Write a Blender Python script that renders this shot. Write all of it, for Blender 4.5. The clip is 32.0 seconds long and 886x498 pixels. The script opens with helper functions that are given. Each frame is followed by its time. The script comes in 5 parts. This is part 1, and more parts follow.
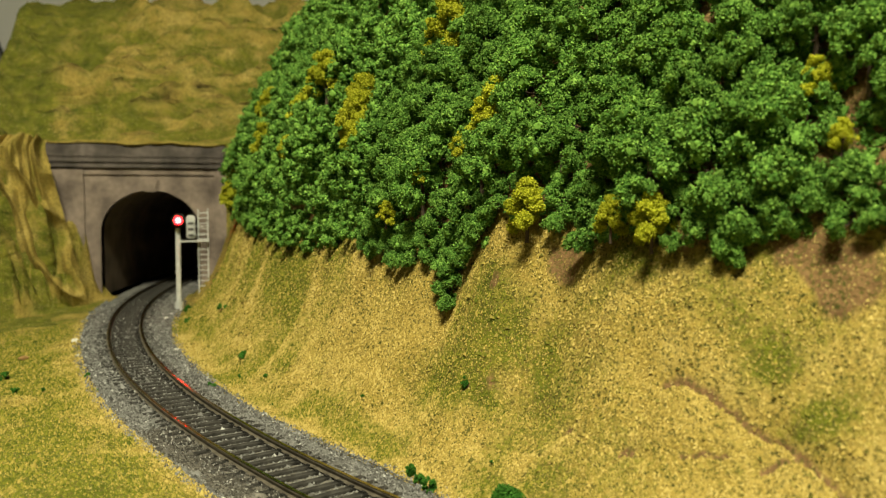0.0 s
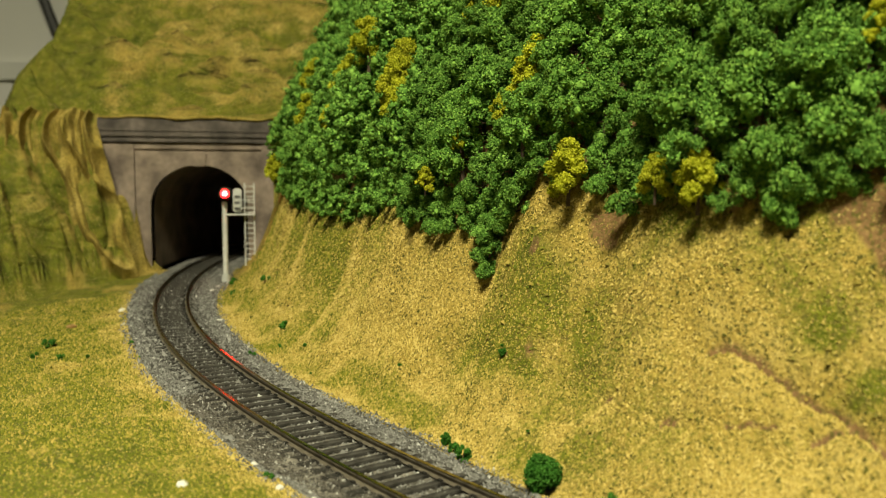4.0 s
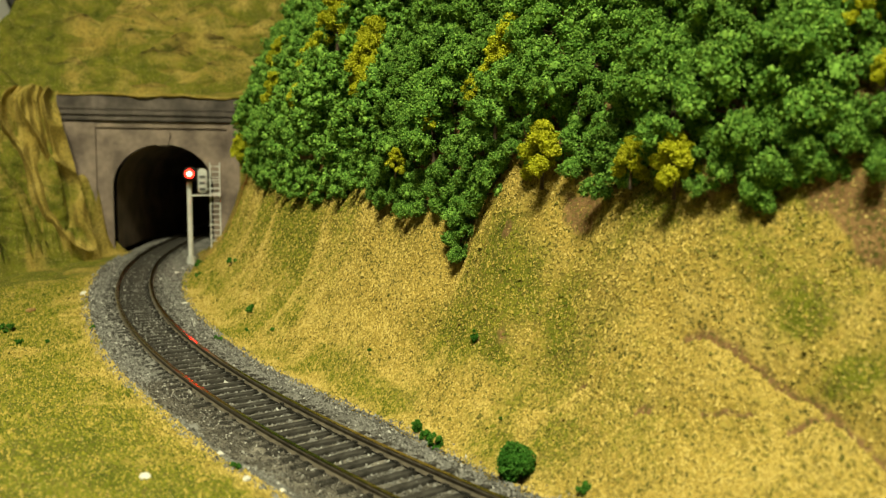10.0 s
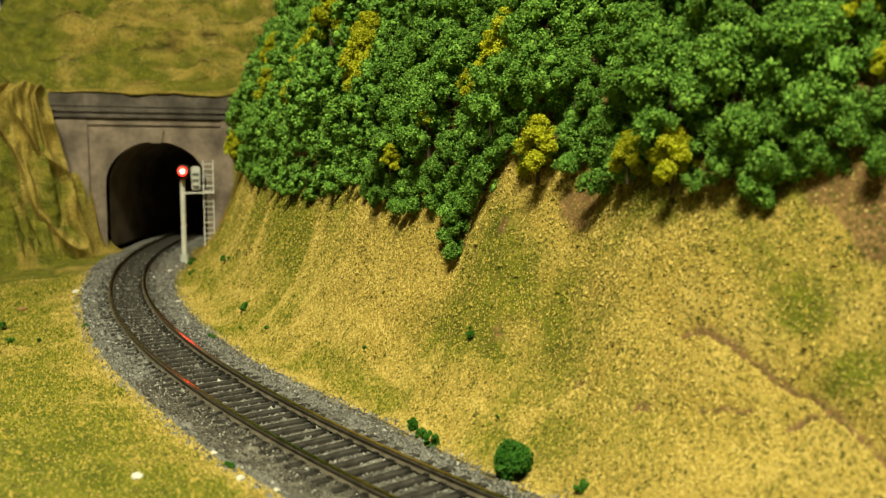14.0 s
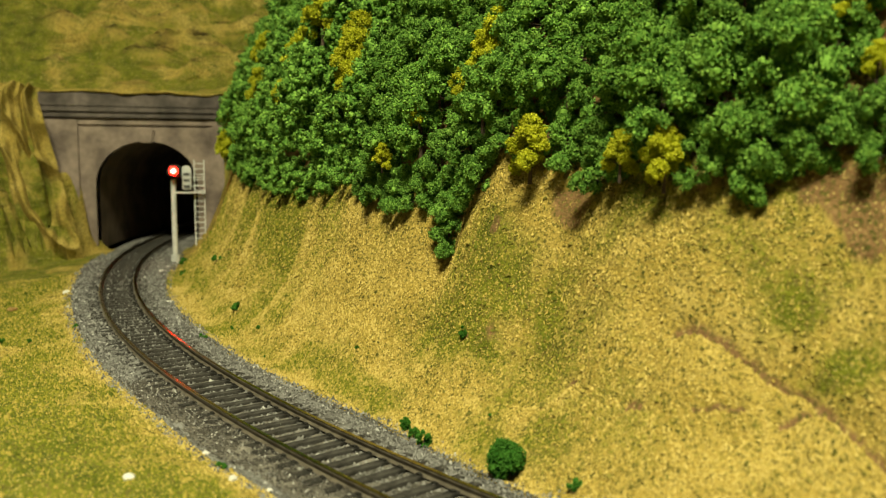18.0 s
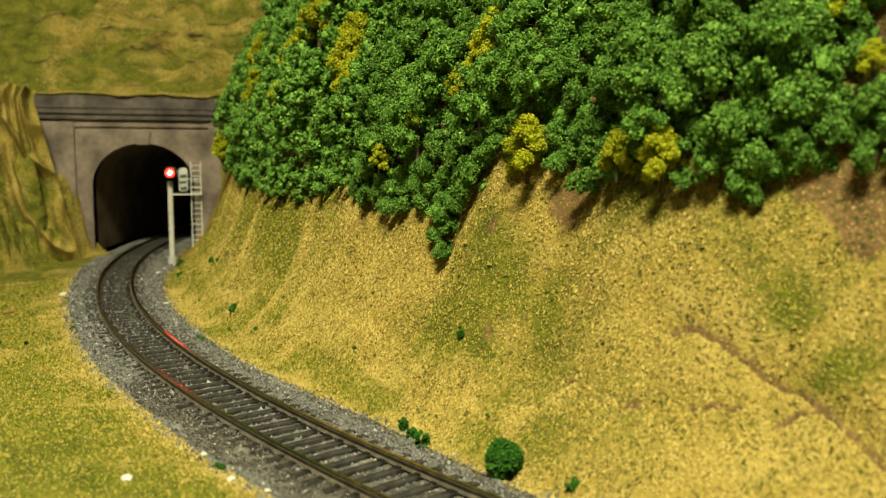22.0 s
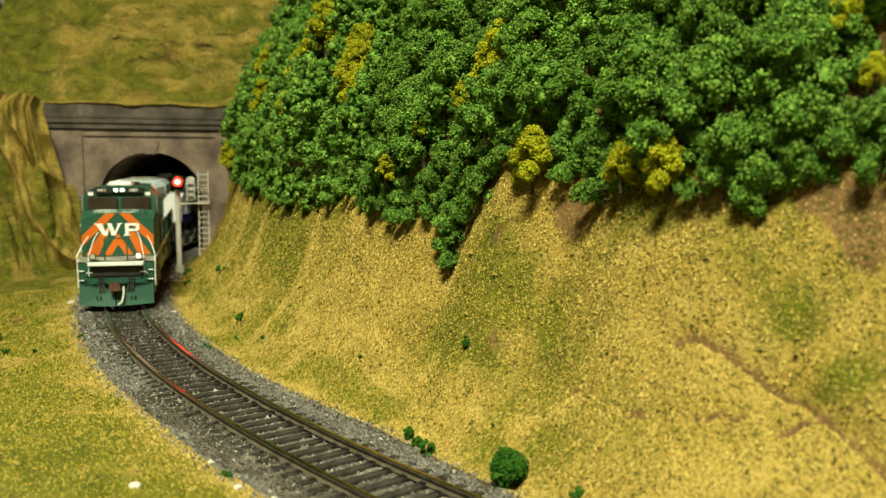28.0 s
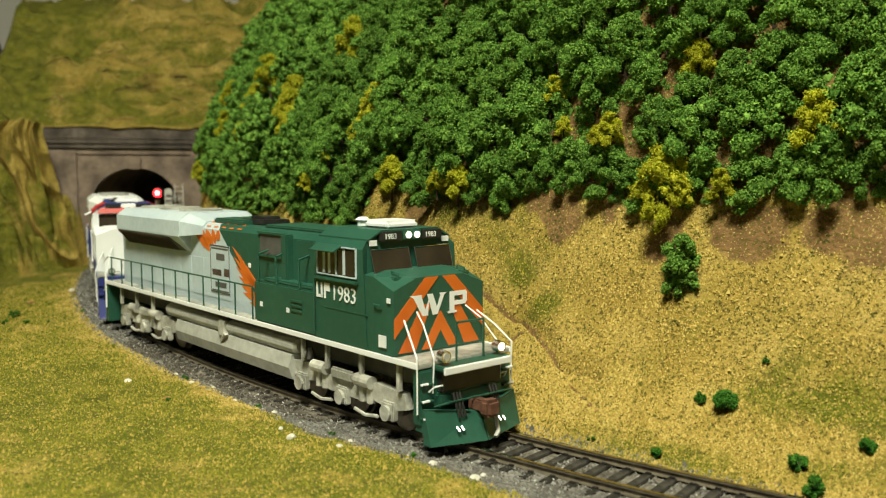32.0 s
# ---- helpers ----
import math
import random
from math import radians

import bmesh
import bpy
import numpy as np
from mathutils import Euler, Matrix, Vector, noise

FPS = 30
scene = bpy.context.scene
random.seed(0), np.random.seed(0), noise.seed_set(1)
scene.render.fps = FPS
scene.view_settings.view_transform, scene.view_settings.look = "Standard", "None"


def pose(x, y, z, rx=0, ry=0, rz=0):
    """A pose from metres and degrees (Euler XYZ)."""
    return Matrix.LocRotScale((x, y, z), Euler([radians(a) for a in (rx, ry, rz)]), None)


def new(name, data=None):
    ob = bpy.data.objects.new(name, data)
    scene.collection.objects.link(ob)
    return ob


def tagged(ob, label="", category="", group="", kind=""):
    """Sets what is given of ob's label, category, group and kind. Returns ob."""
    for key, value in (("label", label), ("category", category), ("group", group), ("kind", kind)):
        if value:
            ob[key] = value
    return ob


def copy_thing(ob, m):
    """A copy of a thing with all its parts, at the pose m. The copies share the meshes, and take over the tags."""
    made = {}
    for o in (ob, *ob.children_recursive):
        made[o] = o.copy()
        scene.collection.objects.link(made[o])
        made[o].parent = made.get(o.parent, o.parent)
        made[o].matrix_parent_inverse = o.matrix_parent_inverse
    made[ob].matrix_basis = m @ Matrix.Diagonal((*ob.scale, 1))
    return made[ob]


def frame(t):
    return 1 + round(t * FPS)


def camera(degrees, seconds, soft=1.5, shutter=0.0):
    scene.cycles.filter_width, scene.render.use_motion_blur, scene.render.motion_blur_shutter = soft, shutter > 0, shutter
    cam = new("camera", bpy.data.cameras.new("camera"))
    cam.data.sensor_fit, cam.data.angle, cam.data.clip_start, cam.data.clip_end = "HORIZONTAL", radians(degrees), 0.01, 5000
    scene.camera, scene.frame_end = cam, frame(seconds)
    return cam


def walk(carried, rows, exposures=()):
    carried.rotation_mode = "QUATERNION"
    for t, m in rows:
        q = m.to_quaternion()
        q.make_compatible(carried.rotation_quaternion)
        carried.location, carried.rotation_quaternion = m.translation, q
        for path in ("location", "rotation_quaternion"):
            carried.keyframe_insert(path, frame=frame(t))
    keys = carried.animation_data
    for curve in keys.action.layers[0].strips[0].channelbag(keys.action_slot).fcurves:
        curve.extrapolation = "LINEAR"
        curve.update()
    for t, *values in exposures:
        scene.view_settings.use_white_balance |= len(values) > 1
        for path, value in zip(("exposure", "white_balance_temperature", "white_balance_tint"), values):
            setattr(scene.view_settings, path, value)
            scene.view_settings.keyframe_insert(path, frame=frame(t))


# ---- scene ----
# A model railway in 1:87. Lengths below are in "u", one metre at full size; K turns them into real metres.
K = 1 / 87.1
PATH = [
    # seconds, x, y, z in u, heading, tilt and lean in degrees
    (0, -0.273, -1.149, 6.782, 1.17, -3.86, -0.19),
    (0.5, 0.063, -1.035, 6.614, 0.22, -3.66, -0.01),
    (1, 0.349, -1.033, 6.615, -0.26, -3.83, 0.05),
    (1.5, 0.287, -1.000, 6.526, -0.67, -4.11, 0.07),
    (2, 0.543, -0.738, 6.721, -1.05, -4.59, 0.06),
    (2.5, 0.200, -0.996, 6.264, -1.65, -4.93, 0.04),
    (3, 0.165, -1.040, 6.244, -2.23, -5.01, -0.04),
    (3.5, 0.138, -0.792, 6.271, -2.40, -5.02, -0.17),
    (5.5, 0.033, -0.236, 6.300, -1.65, -5.49, -0.42),
    (6, 0.026, -0.204, 6.298, -1.34, -5.62, -0.39),
    (6.5, 0.051, -0.171, 6.301, -1.04, -5.73, -0.39),
    (7, 0.029, -0.129, 6.315, -0.76, -5.82, -0.33),
    (8, 0.002, -0.068, 6.334, -0.35, -6.15, -0.41),
    (9, 0.021, -0.054, 6.326, -0.25, -6.30, -0.49),
    (10, 0.007, -0.092, 6.332, -0.17, -6.38, -0.52),
    (11.5, -0.010, -0.124, 6.270, -0.17, -6.35, -0.47),
    (13, 0.000, 0.000, 6.290, -0.00, -6.42, -0.48),
    (14, -0.015, 0.100, 6.270, 0.20, -6.51, -0.42),
    (14.5, -0.008, 0.095, 6.277, 0.33, -6.53, -0.42),
    (16.5, -0.007, 0.117, 6.283, 0.67, -6.61, -0.35),
    (17, 0.010, 0.038, 6.268, 0.60, -6.56, -0.35),
    (18.5, -0.050, 0.140, 6.256, 0.85, -6.53, -0.36),
    (20, -0.032, 0.125, 6.225, 0.85, -6.50, -0.29),
    (21.5, -0.036, 0.095, 6.231, 0.97, -6.44, -0.22),
    (23, -0.070, 0.067, 6.237, 0.99, -6.36, -0.17),
    (24, -0.068, 0.039, 6.233, 0.97, -6.18, -0.08),
    (25, -0.053, 0.069, 6.251, 0.90, -6.11, -0.13),
    (25.5, -0.056, -0.016, 6.265, 0.83, -6.05, -0.17),
    (27.5, -0.041, -0.008, 6.298, 0.71, -5.93, -0.28),
    (28, -0.041, -0.055, 6.280, 0.58, -5.85, -0.28),
    (28.5, -0.052, -0.009, 6.290, 0.55, -5.89, -0.33),
    (29, -0.090, -0.185, 6.499, 0.52, -5.84, -0.36),
    (29.5, -0.250, -0.318, 6.466, 0.63, -5.79, -0.37),
    (30, -0.439, -2.009, 7.334, 0.62, -5.83, -0.35),
    (30.5, 0.254, -5.158, 6.727, 0.91, -5.68, -0.33),
    (31, 1.920, -7.358, 6.598, 0.98, -5.56, -0.26),
    (31.5, 2.786, -8.674, 6.358, 1.25, -5.40, -0.03),
    (32, 3.271, -10.367, 6.639, 1.60, -5.32, 0.06),
]


def eye_pose(x, y, z, heading, tilt, lean):
    return pose(x * K, y * K, z * K, 90 + tilt, 0, -heading) @ pose(0, 0, 0, 0, 0, -lean)


cam = camera(54.87, 32.0, soft=1.1)
# a close-up lens: sharp about a hand and a half away, softer nearer and farther
cam.data.dof.use_dof, cam.data.dof.focus_distance, cam.data.dof.aperture_fstop = True, 24.5 * K, 22.0
walk(cam, [(t, eye_pose(*row)) for t, *row in PATH],
     [(0, 0.3, 6800, 16), (3.5, 0.3, 6900, 15), (6, 0.3, 7200, 11), (8.5, 0.3, 7250, 10), (29.5, 0.3, 7250, 10), (31, 0.07, 6850, 14), (32, 0.06, 6600, 17)])

# ---- light: a room lit by ceiling panels ----
world = bpy.data.worlds.new("room_air")
scene.world = world
world.use_nodes = True
world.node_tree.nodes["Background"].inputs[0].default_value = (0.9, 0.85, 0.75, 1)
world.node_tree.nodes["Background"].inputs[1].default_value = 0.003


def ceiling_lamp(x, y, z, sx, sy, power, colour=(0.98, 1.0, 0.70)):
    data = bpy.data.lights.new("ceiling_lamp", "AREA")
    data.shape, data.size, data.size_y, data.energy, data.color = "RECTANGLE", sx, sy, power, colour
    ob = new("ceiling_lamp", data)
    ob.location = (x, y, z)
    return ob


LAMPS = [(-0.12, -0.51, 0.42, 0.2), (1.5, -0.9, 0.6, 0.25), (-1.6, -0.9, 0.6, 0.25)]
for lx, ly, lw, ld in LAMPS:
    ceiling_lamp(lx, ly, 1.16, lw, ld, 38 if abs(lx) < 0.5 else 2)


# ---- materials ----
def material(name, colours, scale=1.0, detail=6.0, rough=0.8, metal=0.0, bump=0.0, bump_scale=None, stops=None, emission=None, spec=0.5,
             fine=0.0, fine_scale=12.0):
    """A noise-coloured surface; scale counts per u."""
    m = bpy.data.materials.new(name)
    m.use_nodes = True
    nt = m.node_tree
    b = nt.nodes["Principled BSDF"]
    b.inputs["Roughness"].default_value = rough
    b.inputs["Metallic"].default_value = metal
    b.inputs["Specular IOR Level"].default_value = spec
    tc = nt.nodes.new("ShaderNodeTexCoord")
    sc = nt.nodes.new("ShaderNodeVectorMath")
    sc.operation = "SCALE"
    sc.inputs["Scale"].default_value = 1 / K
    nt.links.new(tc.outputs["Object"], sc.inputs[0])
    if len(colours) == 1:
        b.inputs["Base Color"].default_value = (*colours[0], 1)
    else:
        n = nt.nodes.new("ShaderNodeTexNoise")
        n.inputs["Scale"].default_value = scale
        n.inputs["Detail"].default_value = detail
        nt.links.new(sc.outputs[0], n.inputs["Vector"])
        r = nt.nodes.new("ShaderNodeValToRGB")
        stops = stops or [0.35 + 0.3 * i / (len(colours) - 1) for i in range(len(colours))]
        while len(r.color_ramp.elements) < len(colours):
            r.color_ramp.elements.new(0.5)
        for e, p, c in zip(r.color_ramp.elements, stops, colours):
            e.position, e.color = p, (*c, 1)
        nt.links.new(n.outputs["Fac"], r.inputs["Fac"])
        out = r.outputs["Color"]
        if fine:
            n2 = nt.nodes.new("ShaderNodeTexNoise")
            n2.inputs["Scale"].default_value = fine_scale
            n2.inputs["Detail"].default_value = 3
            nt.links.new(sc.outputs[0], n2.inputs["Vector"])
            mr = nt.nodes.new("ShaderNodeMapRange")
            mr.inputs["From Min"].default_value, mr.inputs["From Max"].default_value = 0.3, 0.7
            mr.inputs["To Min"].default_value, mr.inputs["To Max"].default_value = 1 - fine, 1 + fine
            nt.links.new(n2.outputs["Fac"], mr.inputs["Value"])
            mul = nt.nodes.new("ShaderNodeVectorMath")
            mul.operation = "SCALE"
            nt.links.new(out, mul.inputs[0])
            nt.links.new(mr.outputs["Result"], mul.inputs["Scale"])
            out = mul.outputs[0]
        nt.links.new(out, b.inputs["Base Color"])
    if bump:
        n3 = nt.nodes.new("ShaderNodeTexNoise")
        n3.inputs["Scale"].default_value = bump_scale or scale * 4
        n3.inputs["Detail"].default_value = 4
        nt.links.new(sc.outputs[0], n3.inputs["Vector"])
        bn = nt.nodes.new("ShaderNodeBump")
        bn.inputs["Strength"].default_value = 1.0
        bn.inputs["Distance"].default_value = bump * K
        nt.links.new(n3.outputs["Fac"], bn.inputs["Height"])
        nt.links.new(bn.outputs["Normal"], b.inputs["Normal"])
    if emission:
        b.inputs["Emission Color"].default_value = (*emission[:3], 1)
        b.inputs["Emission Strength"].default_value = emission[3]
    return m


def attribute_turf(name, random_flecks):
    """Scenic turf: straw, olive where green_cover says so, brown where soil_and_rut_shade does, with small dark flecks."""
    m = bpy.data.materials.new(name)
    m.use_nodes = True
    nt = m.node_tree
    b = nt.nodes["Principled BSDF"]
    b.inputs["Roughness"].default_value = 0.95
    b.inputs["Specular IOR Level"].default_value = 0.15
    N, L = nt.nodes.new, nt.links.new
    tc, sc = N("ShaderNodeTexCoord"), N("ShaderNodeVectorMath")
    sc.operation = "SCALE"
    sc.inputs["Scale"].default_value = 1 / K
    L(tc.outputs["Object"], sc.inputs[0])

    def noise_at(scale, detail, rough=0.5):
        n = N("ShaderNodeTexNoise")
        n.inputs["Scale"].default_value, n.inputs["Detail"].default_value, n.inputs["Roughness"].default_value = scale, detail, rough
        L(sc.outputs[0], n.inputs["Vector"])
        return n.outputs["Fac"]

    def ramp(fac, stops):
        r = N("ShaderNodeValToRGB")
        while len(r.color_ramp.elements) < len(stops):
            r.color_ramp.elements.new(0.5)
        for e, (p, c) in zip(r.color_ramp.elements, stops):
            e.position, e.color = p, (*c, 1)
        L(fac, r.inputs["Fac"])
        return r.outputs["Color"]

    def mix(fac, a, b_):
        x = N("ShaderNodeMix")
        x.data_type = "RGBA"
        L(fac, x.inputs["Factor"])
        L(a, x.inputs["A"])
        L(b_, x.inputs["B"])
        return x.outputs["Result"]

    def mask(value, lo, hi):
        r = N("ShaderNodeMapRange")
        r.inputs["From Min"].default_value, r.inputs["From Max"].default_value = lo, hi
        L(value, r.inputs["Value"])
        return r.outputs["Result"]

    def add(a, b_, k):
        x = N("ShaderNodeMath")
        x.operation = "MULTIPLY_ADD"
        L(b_, x.inputs[0])
        x.inputs[1].default_value = k
        L(a, x.inputs[2])
        return x.outputs[0]

    def attr(n):
        a = N("ShaderNodeAttribute")
        a.attribute_name = n
        return a.outputs["Fac"]

    straw = ramp(noise_at(0.7, 5), [(0.3, STRAW[0]), (0.5, STRAW[1]), (0.7, STRAW[2])])
    olive = ramp(noise_at(1.3, 5), [(0.3, OLIVE[0]), (0.55, OLIVE[1]), (0.75, OLIVE[2])])
    earth = ramp(noise_at(2.0, 4), [(0.3, (0.129, 0.0722, 0.0319)), (0.7, (0.228, 0.133, 0.0593))])
    big = noise_at(0.45, 6, 0.6)
    fine = noise_at(7.0, 3)
    g = add(attr("green_cover"), big, 1.0)
    g = add(g, fine, 0.8)
    if random_flecks:
        geo = N("ShaderNodeNewGeometry")
        rnd = geo.outputs["Random Per Island"]
        chance = add(rnd, mask(noise_at(1.1, 4, 0.6), 0.36, 0.64), 0.42)
        fl = ramp(chance, [(0.04, FLECK[0]), (0.20, FLECK[1]), (0.32, FLECK[2]), (0.70, FLECK[3]), (1.0, FLECK[4])])
        fl2 = ramp(rnd, [(0.0, OLIVE[0]), (0.32, OLIVE[1]), (0.66, OLIVE[2]), (0.9, FLECK[3])])
        col = mix(mask(g, 0.98, 1.35), fl, fl2)
    else:
        st = N("ShaderNodeVectorMath")
        st.operation = "MULTIPLY"
        st.inputs[1].default_value = (0.5, 0.5, 1.15)
        L(sc.outputs[0], st.inputs[0])
        layers = N("ShaderNodeTexNoise")
        layers.inputs["Scale"].default_value, layers.inputs["Detail"].default_value, layers.inputs["Distortion"].default_value = 0.6, 8, 1.6
        L(st.outputs[0], layers.inputs["Vector"])
        bare = add(attr("bare_hill"), layers.outputs["Fac"], 2.2)
        g = add(g, mask(bare, 1.98, 2.3), 0.32)
        col = mix(mask(g, 0.92, 1.45), straw, olive)
        soil = add(attr("soil_and_rut_shade"), noise_at(3.0, 4), 0.5)
        col = mix(mask(soil, 0.62, 0.85), col, earth)
        paler = noise_at(17.0, 2)
        col = mix(mask(paler, 0.60, 0.68), col, ramp(noise_at(1.2, 3), [(0.3, STRAW[1]), (0.7, (0.52, 0.415, 0.165))]))
        dark = noise_at(11.0, 4, 0.65)
        col = mix(mask(dark, 0.50, 0.62), col, ramp(noise_at(1.0, 3), [(0.35, (0.055, 0.058, 0.012)), (0.65, (0.13, 0.10, 0.026))]))
        bn = N("ShaderNodeBump")
        bn.inputs["Distance"].default_value = 0.07 * K
        bn.inputs["Strength"].default_value = 0.9
        ledge = N("ShaderNodeMath")
        ledge.operation = "MULTIPLY"
        L(attr("bare_hill"), ledge.inputs[0])
        L(layers.outputs["Fac"], ledge.inputs[1])
        L(add(noise_at(9.0, 4), ledge.outputs[0], 9.0), bn.inputs["Height"])
        L(bn.outputs["Normal"], b.inputs["Normal"])
    L(col, b.inputs["Base Color"])
    return m


def per_island(name, colours, rough=0.85, spec=0.3):
    """Colour by chance from piece to piece."""
    m = bpy.data.materials.new(name)
    m.use_nodes = True
    nt = m.node_tree
    b = nt.nodes["Principled BSDF"]
    b.inputs["Roughness"].default_value = rough
    b.inputs["Specular IOR Level"].default_value = spec
    geo = nt.nodes.new("ShaderNodeNewGeometry")
    r = nt.nodes.new("ShaderNodeValToRGB")
    while len(r.color_ramp.elements) < len(colours):
        r.color_ramp.elements.new(0.5)
    for e, (p, c) in zip(r.color_ramp.elements, colours):
        e.position, e.color = p, (*c, 1)
    nt.links.new(geo.outputs["Random Per Island"], r.inputs["Fac"])
    nt.links.new(r.outputs["Color"], b.inputs["Base Color"])
    return m


def foliage(name, colours, translucent=0.25):
    """Leaves: colour by chance from leaf to leaf and tree to tree, a little light let through."""
    m = per_island(name, colours, 0.9, 0.05)
    nt = m.node_tree
    b = nt.nodes["Principled BSDF"]
    src = b.inputs["Base Color"].links[0].from_socket
    info = nt.nodes.new("ShaderNodeObjectInfo")
    mr = nt.nodes.new("ShaderNodeMapRange")
    mr.inputs["To Min"].default_value, mr.inputs["To Max"].default_value = 0.85, 1.15
    nt.links.new(info.outputs["Random"], mr.inputs["Value"])
    mul = nt.nodes.new("ShaderNodeVectorMath")
    mul.operation = "SCALE"
    nt.links.new(src, mul.inputs[0])
    nt.links.new(mr.outputs["Result"], mul.inputs["Scale"])
    nt.links.new(mul.outputs[0], b.inputs["Base Color"])
    tr = nt.nodes.new("ShaderNodeBsdfTranslucent")
    nt.links.new(mul.outputs[0], tr.inputs["Color"])
    mx = nt.nodes.new("ShaderNodeMixShader")
    mx.inputs[0].default_value = translucent
    nt.links.new(b.outputs[0], mx.inputs[1])
    nt.links.new(tr.outputs[0], mx.inputs[2])
    nt.links.new(mx.outputs[0], nt.nodes["Material Output"].inputs["Surface"])
    return m


STRAW = [(0.258, 0.182, 0.0383), (0.342, 0.247, 0.0606), (0.418, 0.312, 0.0924)]
OLIVE = [(0.057, 0.076, 0.00766), (0.122, 0.131, 0.0128), (0.213, 0.19, 0.0255)]
FLECK = [(0.0443, 0.0467, 0.00812), (0.117, 0.0983, 0.0176), (0.273, 0.197, 0.0406), (0.363, 0.266, 0.0677), (0.443, 0.338, 0.105)]
M = {}
M["turf"] = attribute_turf("turf", False)
M["turf_fleck"] = attribute_turf("turf_fleck", True)
M["turf_clump"] = per_island("turf_clump", [(0.0, (0.0923, 0.0872, 0.0185)), (0.5, (0.194, 0.159, 0.0359)), (1.0, (0.339, 0.257, 0.0616))], 0.95, 0.1)
M["ballast"] = material("ballast", [(0.0666, 0.0636, 0.0592), (0.126, 0.122, 0.115), (0.185, 0.181, 0.174)], 1.2, 8, 0.95, bump=0.05, bump_scale=12, fine=0.45, fine_scale=14)
M["ballast_stone"] = per_island("ballast_stone", [(0.0, (0.037, 0.0348, 0.0318)), (0.35, (0.0888, 0.0858, 0.0799)), (0.8, (0.17, 0.167, 0.159)), (0.96, (0.244, 0.24, 0.229)), (1.0, (0.444, 0.444, 0.422))])
M["oily_stone"] = per_island("oily_stone", [(0.0, (0.0213, 0.0187, 0.0153)), (0.5, (0.051, 0.045, 0.0365)), (0.92, (0.102, 0.0935, 0.0808)), (1.0, (0.425, 0.416, 0.391))])
M["oily_bed"] = material("oily_bed", [(0.044, 0.0384, 0.0304), (0.1, 0.0896, 0.0736), (0.176, 0.16, 0.136)], 1.5, 8, 0.9, bump=0.05, bump_scale=12, fine=0.4, fine_scale=14)
M["sleeper"] = material("sleeper", [(0.0117, 0.0111, 0.00975), (0.0273, 0.0254, 0.0221), (0.0553, 0.052, 0.0468)], 3, 7, 0.9, spec=0.15, bump=0.01, bump_scale=20)
M["rail_side"] = material("rail_side", [(0.065, 0.054, 0.040), (0.13, 0.11, 0.082)], 4, 4, 0.6, metal=0.2)
M["rail_top"] = material("rail_top", [(0.36, 0.32, 0.23), (0.46, 0.42, 0.31)], 4, 4, 0.2, metal=1.0)
M["stone"] = material("stone", [(0.088, 0.0664, 0.056), (0.188, 0.144, 0.12), (0.264, 0.204, 0.168)], 0.45, 6, 0.9, bump=0.03, bump_scale=5, fine=0.16, fine_scale=3)
M["soot_stone"] = material("soot_stone", [(0.0413, 0.0338, 0.0315), (0.0825, 0.0675, 0.0615), (0.143, 0.116, 0.105)], 0.5, 6, 0.9, bump=0.03, bump_scale=5, fine=0.2, fine_scale=3)
M["concrete"] = material("concrete", [(0.35, 0.34, 0.31), (0.5, 0.49, 0.45)], 3, 5, 0.9)
M["tunnel"] = material("tunnel", [(0.15, 0.11, 0.08), (0.30, 0.225, 0.16)], 0.6, 5, 0.9)
M["leaf"] = foliage("leaf", [(0.0, (0.0323, 0.0898, 0.0143)), (0.5, (0.0898, 0.203, 0.034)), (1.0, (0.194, 0.351, 0.0646))], 0.0)
M["leaf_bush"] = foliage("leaf_bush", [(0.0, (0.0169, 0.084, 0.0101)), (0.5, (0.0372, 0.132, 0.0169)), (1.0, (0.0675, 0.192, 0.0304))], 0.1)
M["leaf_yellow"] = foliage("leaf_yellow", [(0.0, (0.203, 0.23, 0.0129)), (0.5, (0.367, 0.386, 0.022)), (1.0, (0.532, 0.532, 0.0459))], 0.1)
M["bark"] = material("bark", [(0.05, 0.03, 0.02), (0.09, 0.06, 0.04)], 6, 4, 0.9)
M["chip"] = material("chip", [(0.20, 0.10, 0.03), (0.38, 0.22, 0.08)], 4, 5, 0.85)
M["pale_stone"] = material("pale_stone", [(0.45, 0.44, 0.40), (0.68, 0.66, 0.62)], 5, 5, 0.85)
M["fascia"] = material("fascia", [(0.02, 0.05, 0.03), (0.03, 0.065, 0.04)], 0.2, 3, 0.6)
M["bench"] = material("bench", [(0.35, 0.22, 0.11), (0.48, 0.32, 0.17)], 0.3, 5, 0.7)
M["wall_paint"] = material("wall_paint", [(0.80, 0.79, 0.77), (0.86, 0.85, 0.83)], 0.02, 3, 0.9)
# for walls and ceiling out of view: dark, to hold back bounced light
M["low_bounce_paint"] = material("low_bounce_paint", [(0.20, 0.19, 0.165), (0.25, 0.235, 0.21)], 0.02, 3, 0.9)
M["white_trim"] = material("white_trim", [(0.74, 0.74, 0.72), (0.8, 0.8, 0.78)], 0.05, 3, 0.5)
M["carpet"] = material("carpet", [(0.16, 0.155, 0.15), (0.24, 0.235, 0.225)], 0.4, 6, 0.95)
M["signal_grey"] = material("signal_grey", [(0.42, 0.43, 0.42), (0.56, 0.56, 0.54)], 2, 4, 0.5)
M["black"] = material("black", [(0.012, 0.012, 0.012), (0.025, 0.025, 0.025)], 2, 3, 0.5)
M["dark_grey"] = material("dark_grey", [(0.06, 0.06, 0.06), (0.10, 0.10, 0.10)], 2, 3, 0.6)
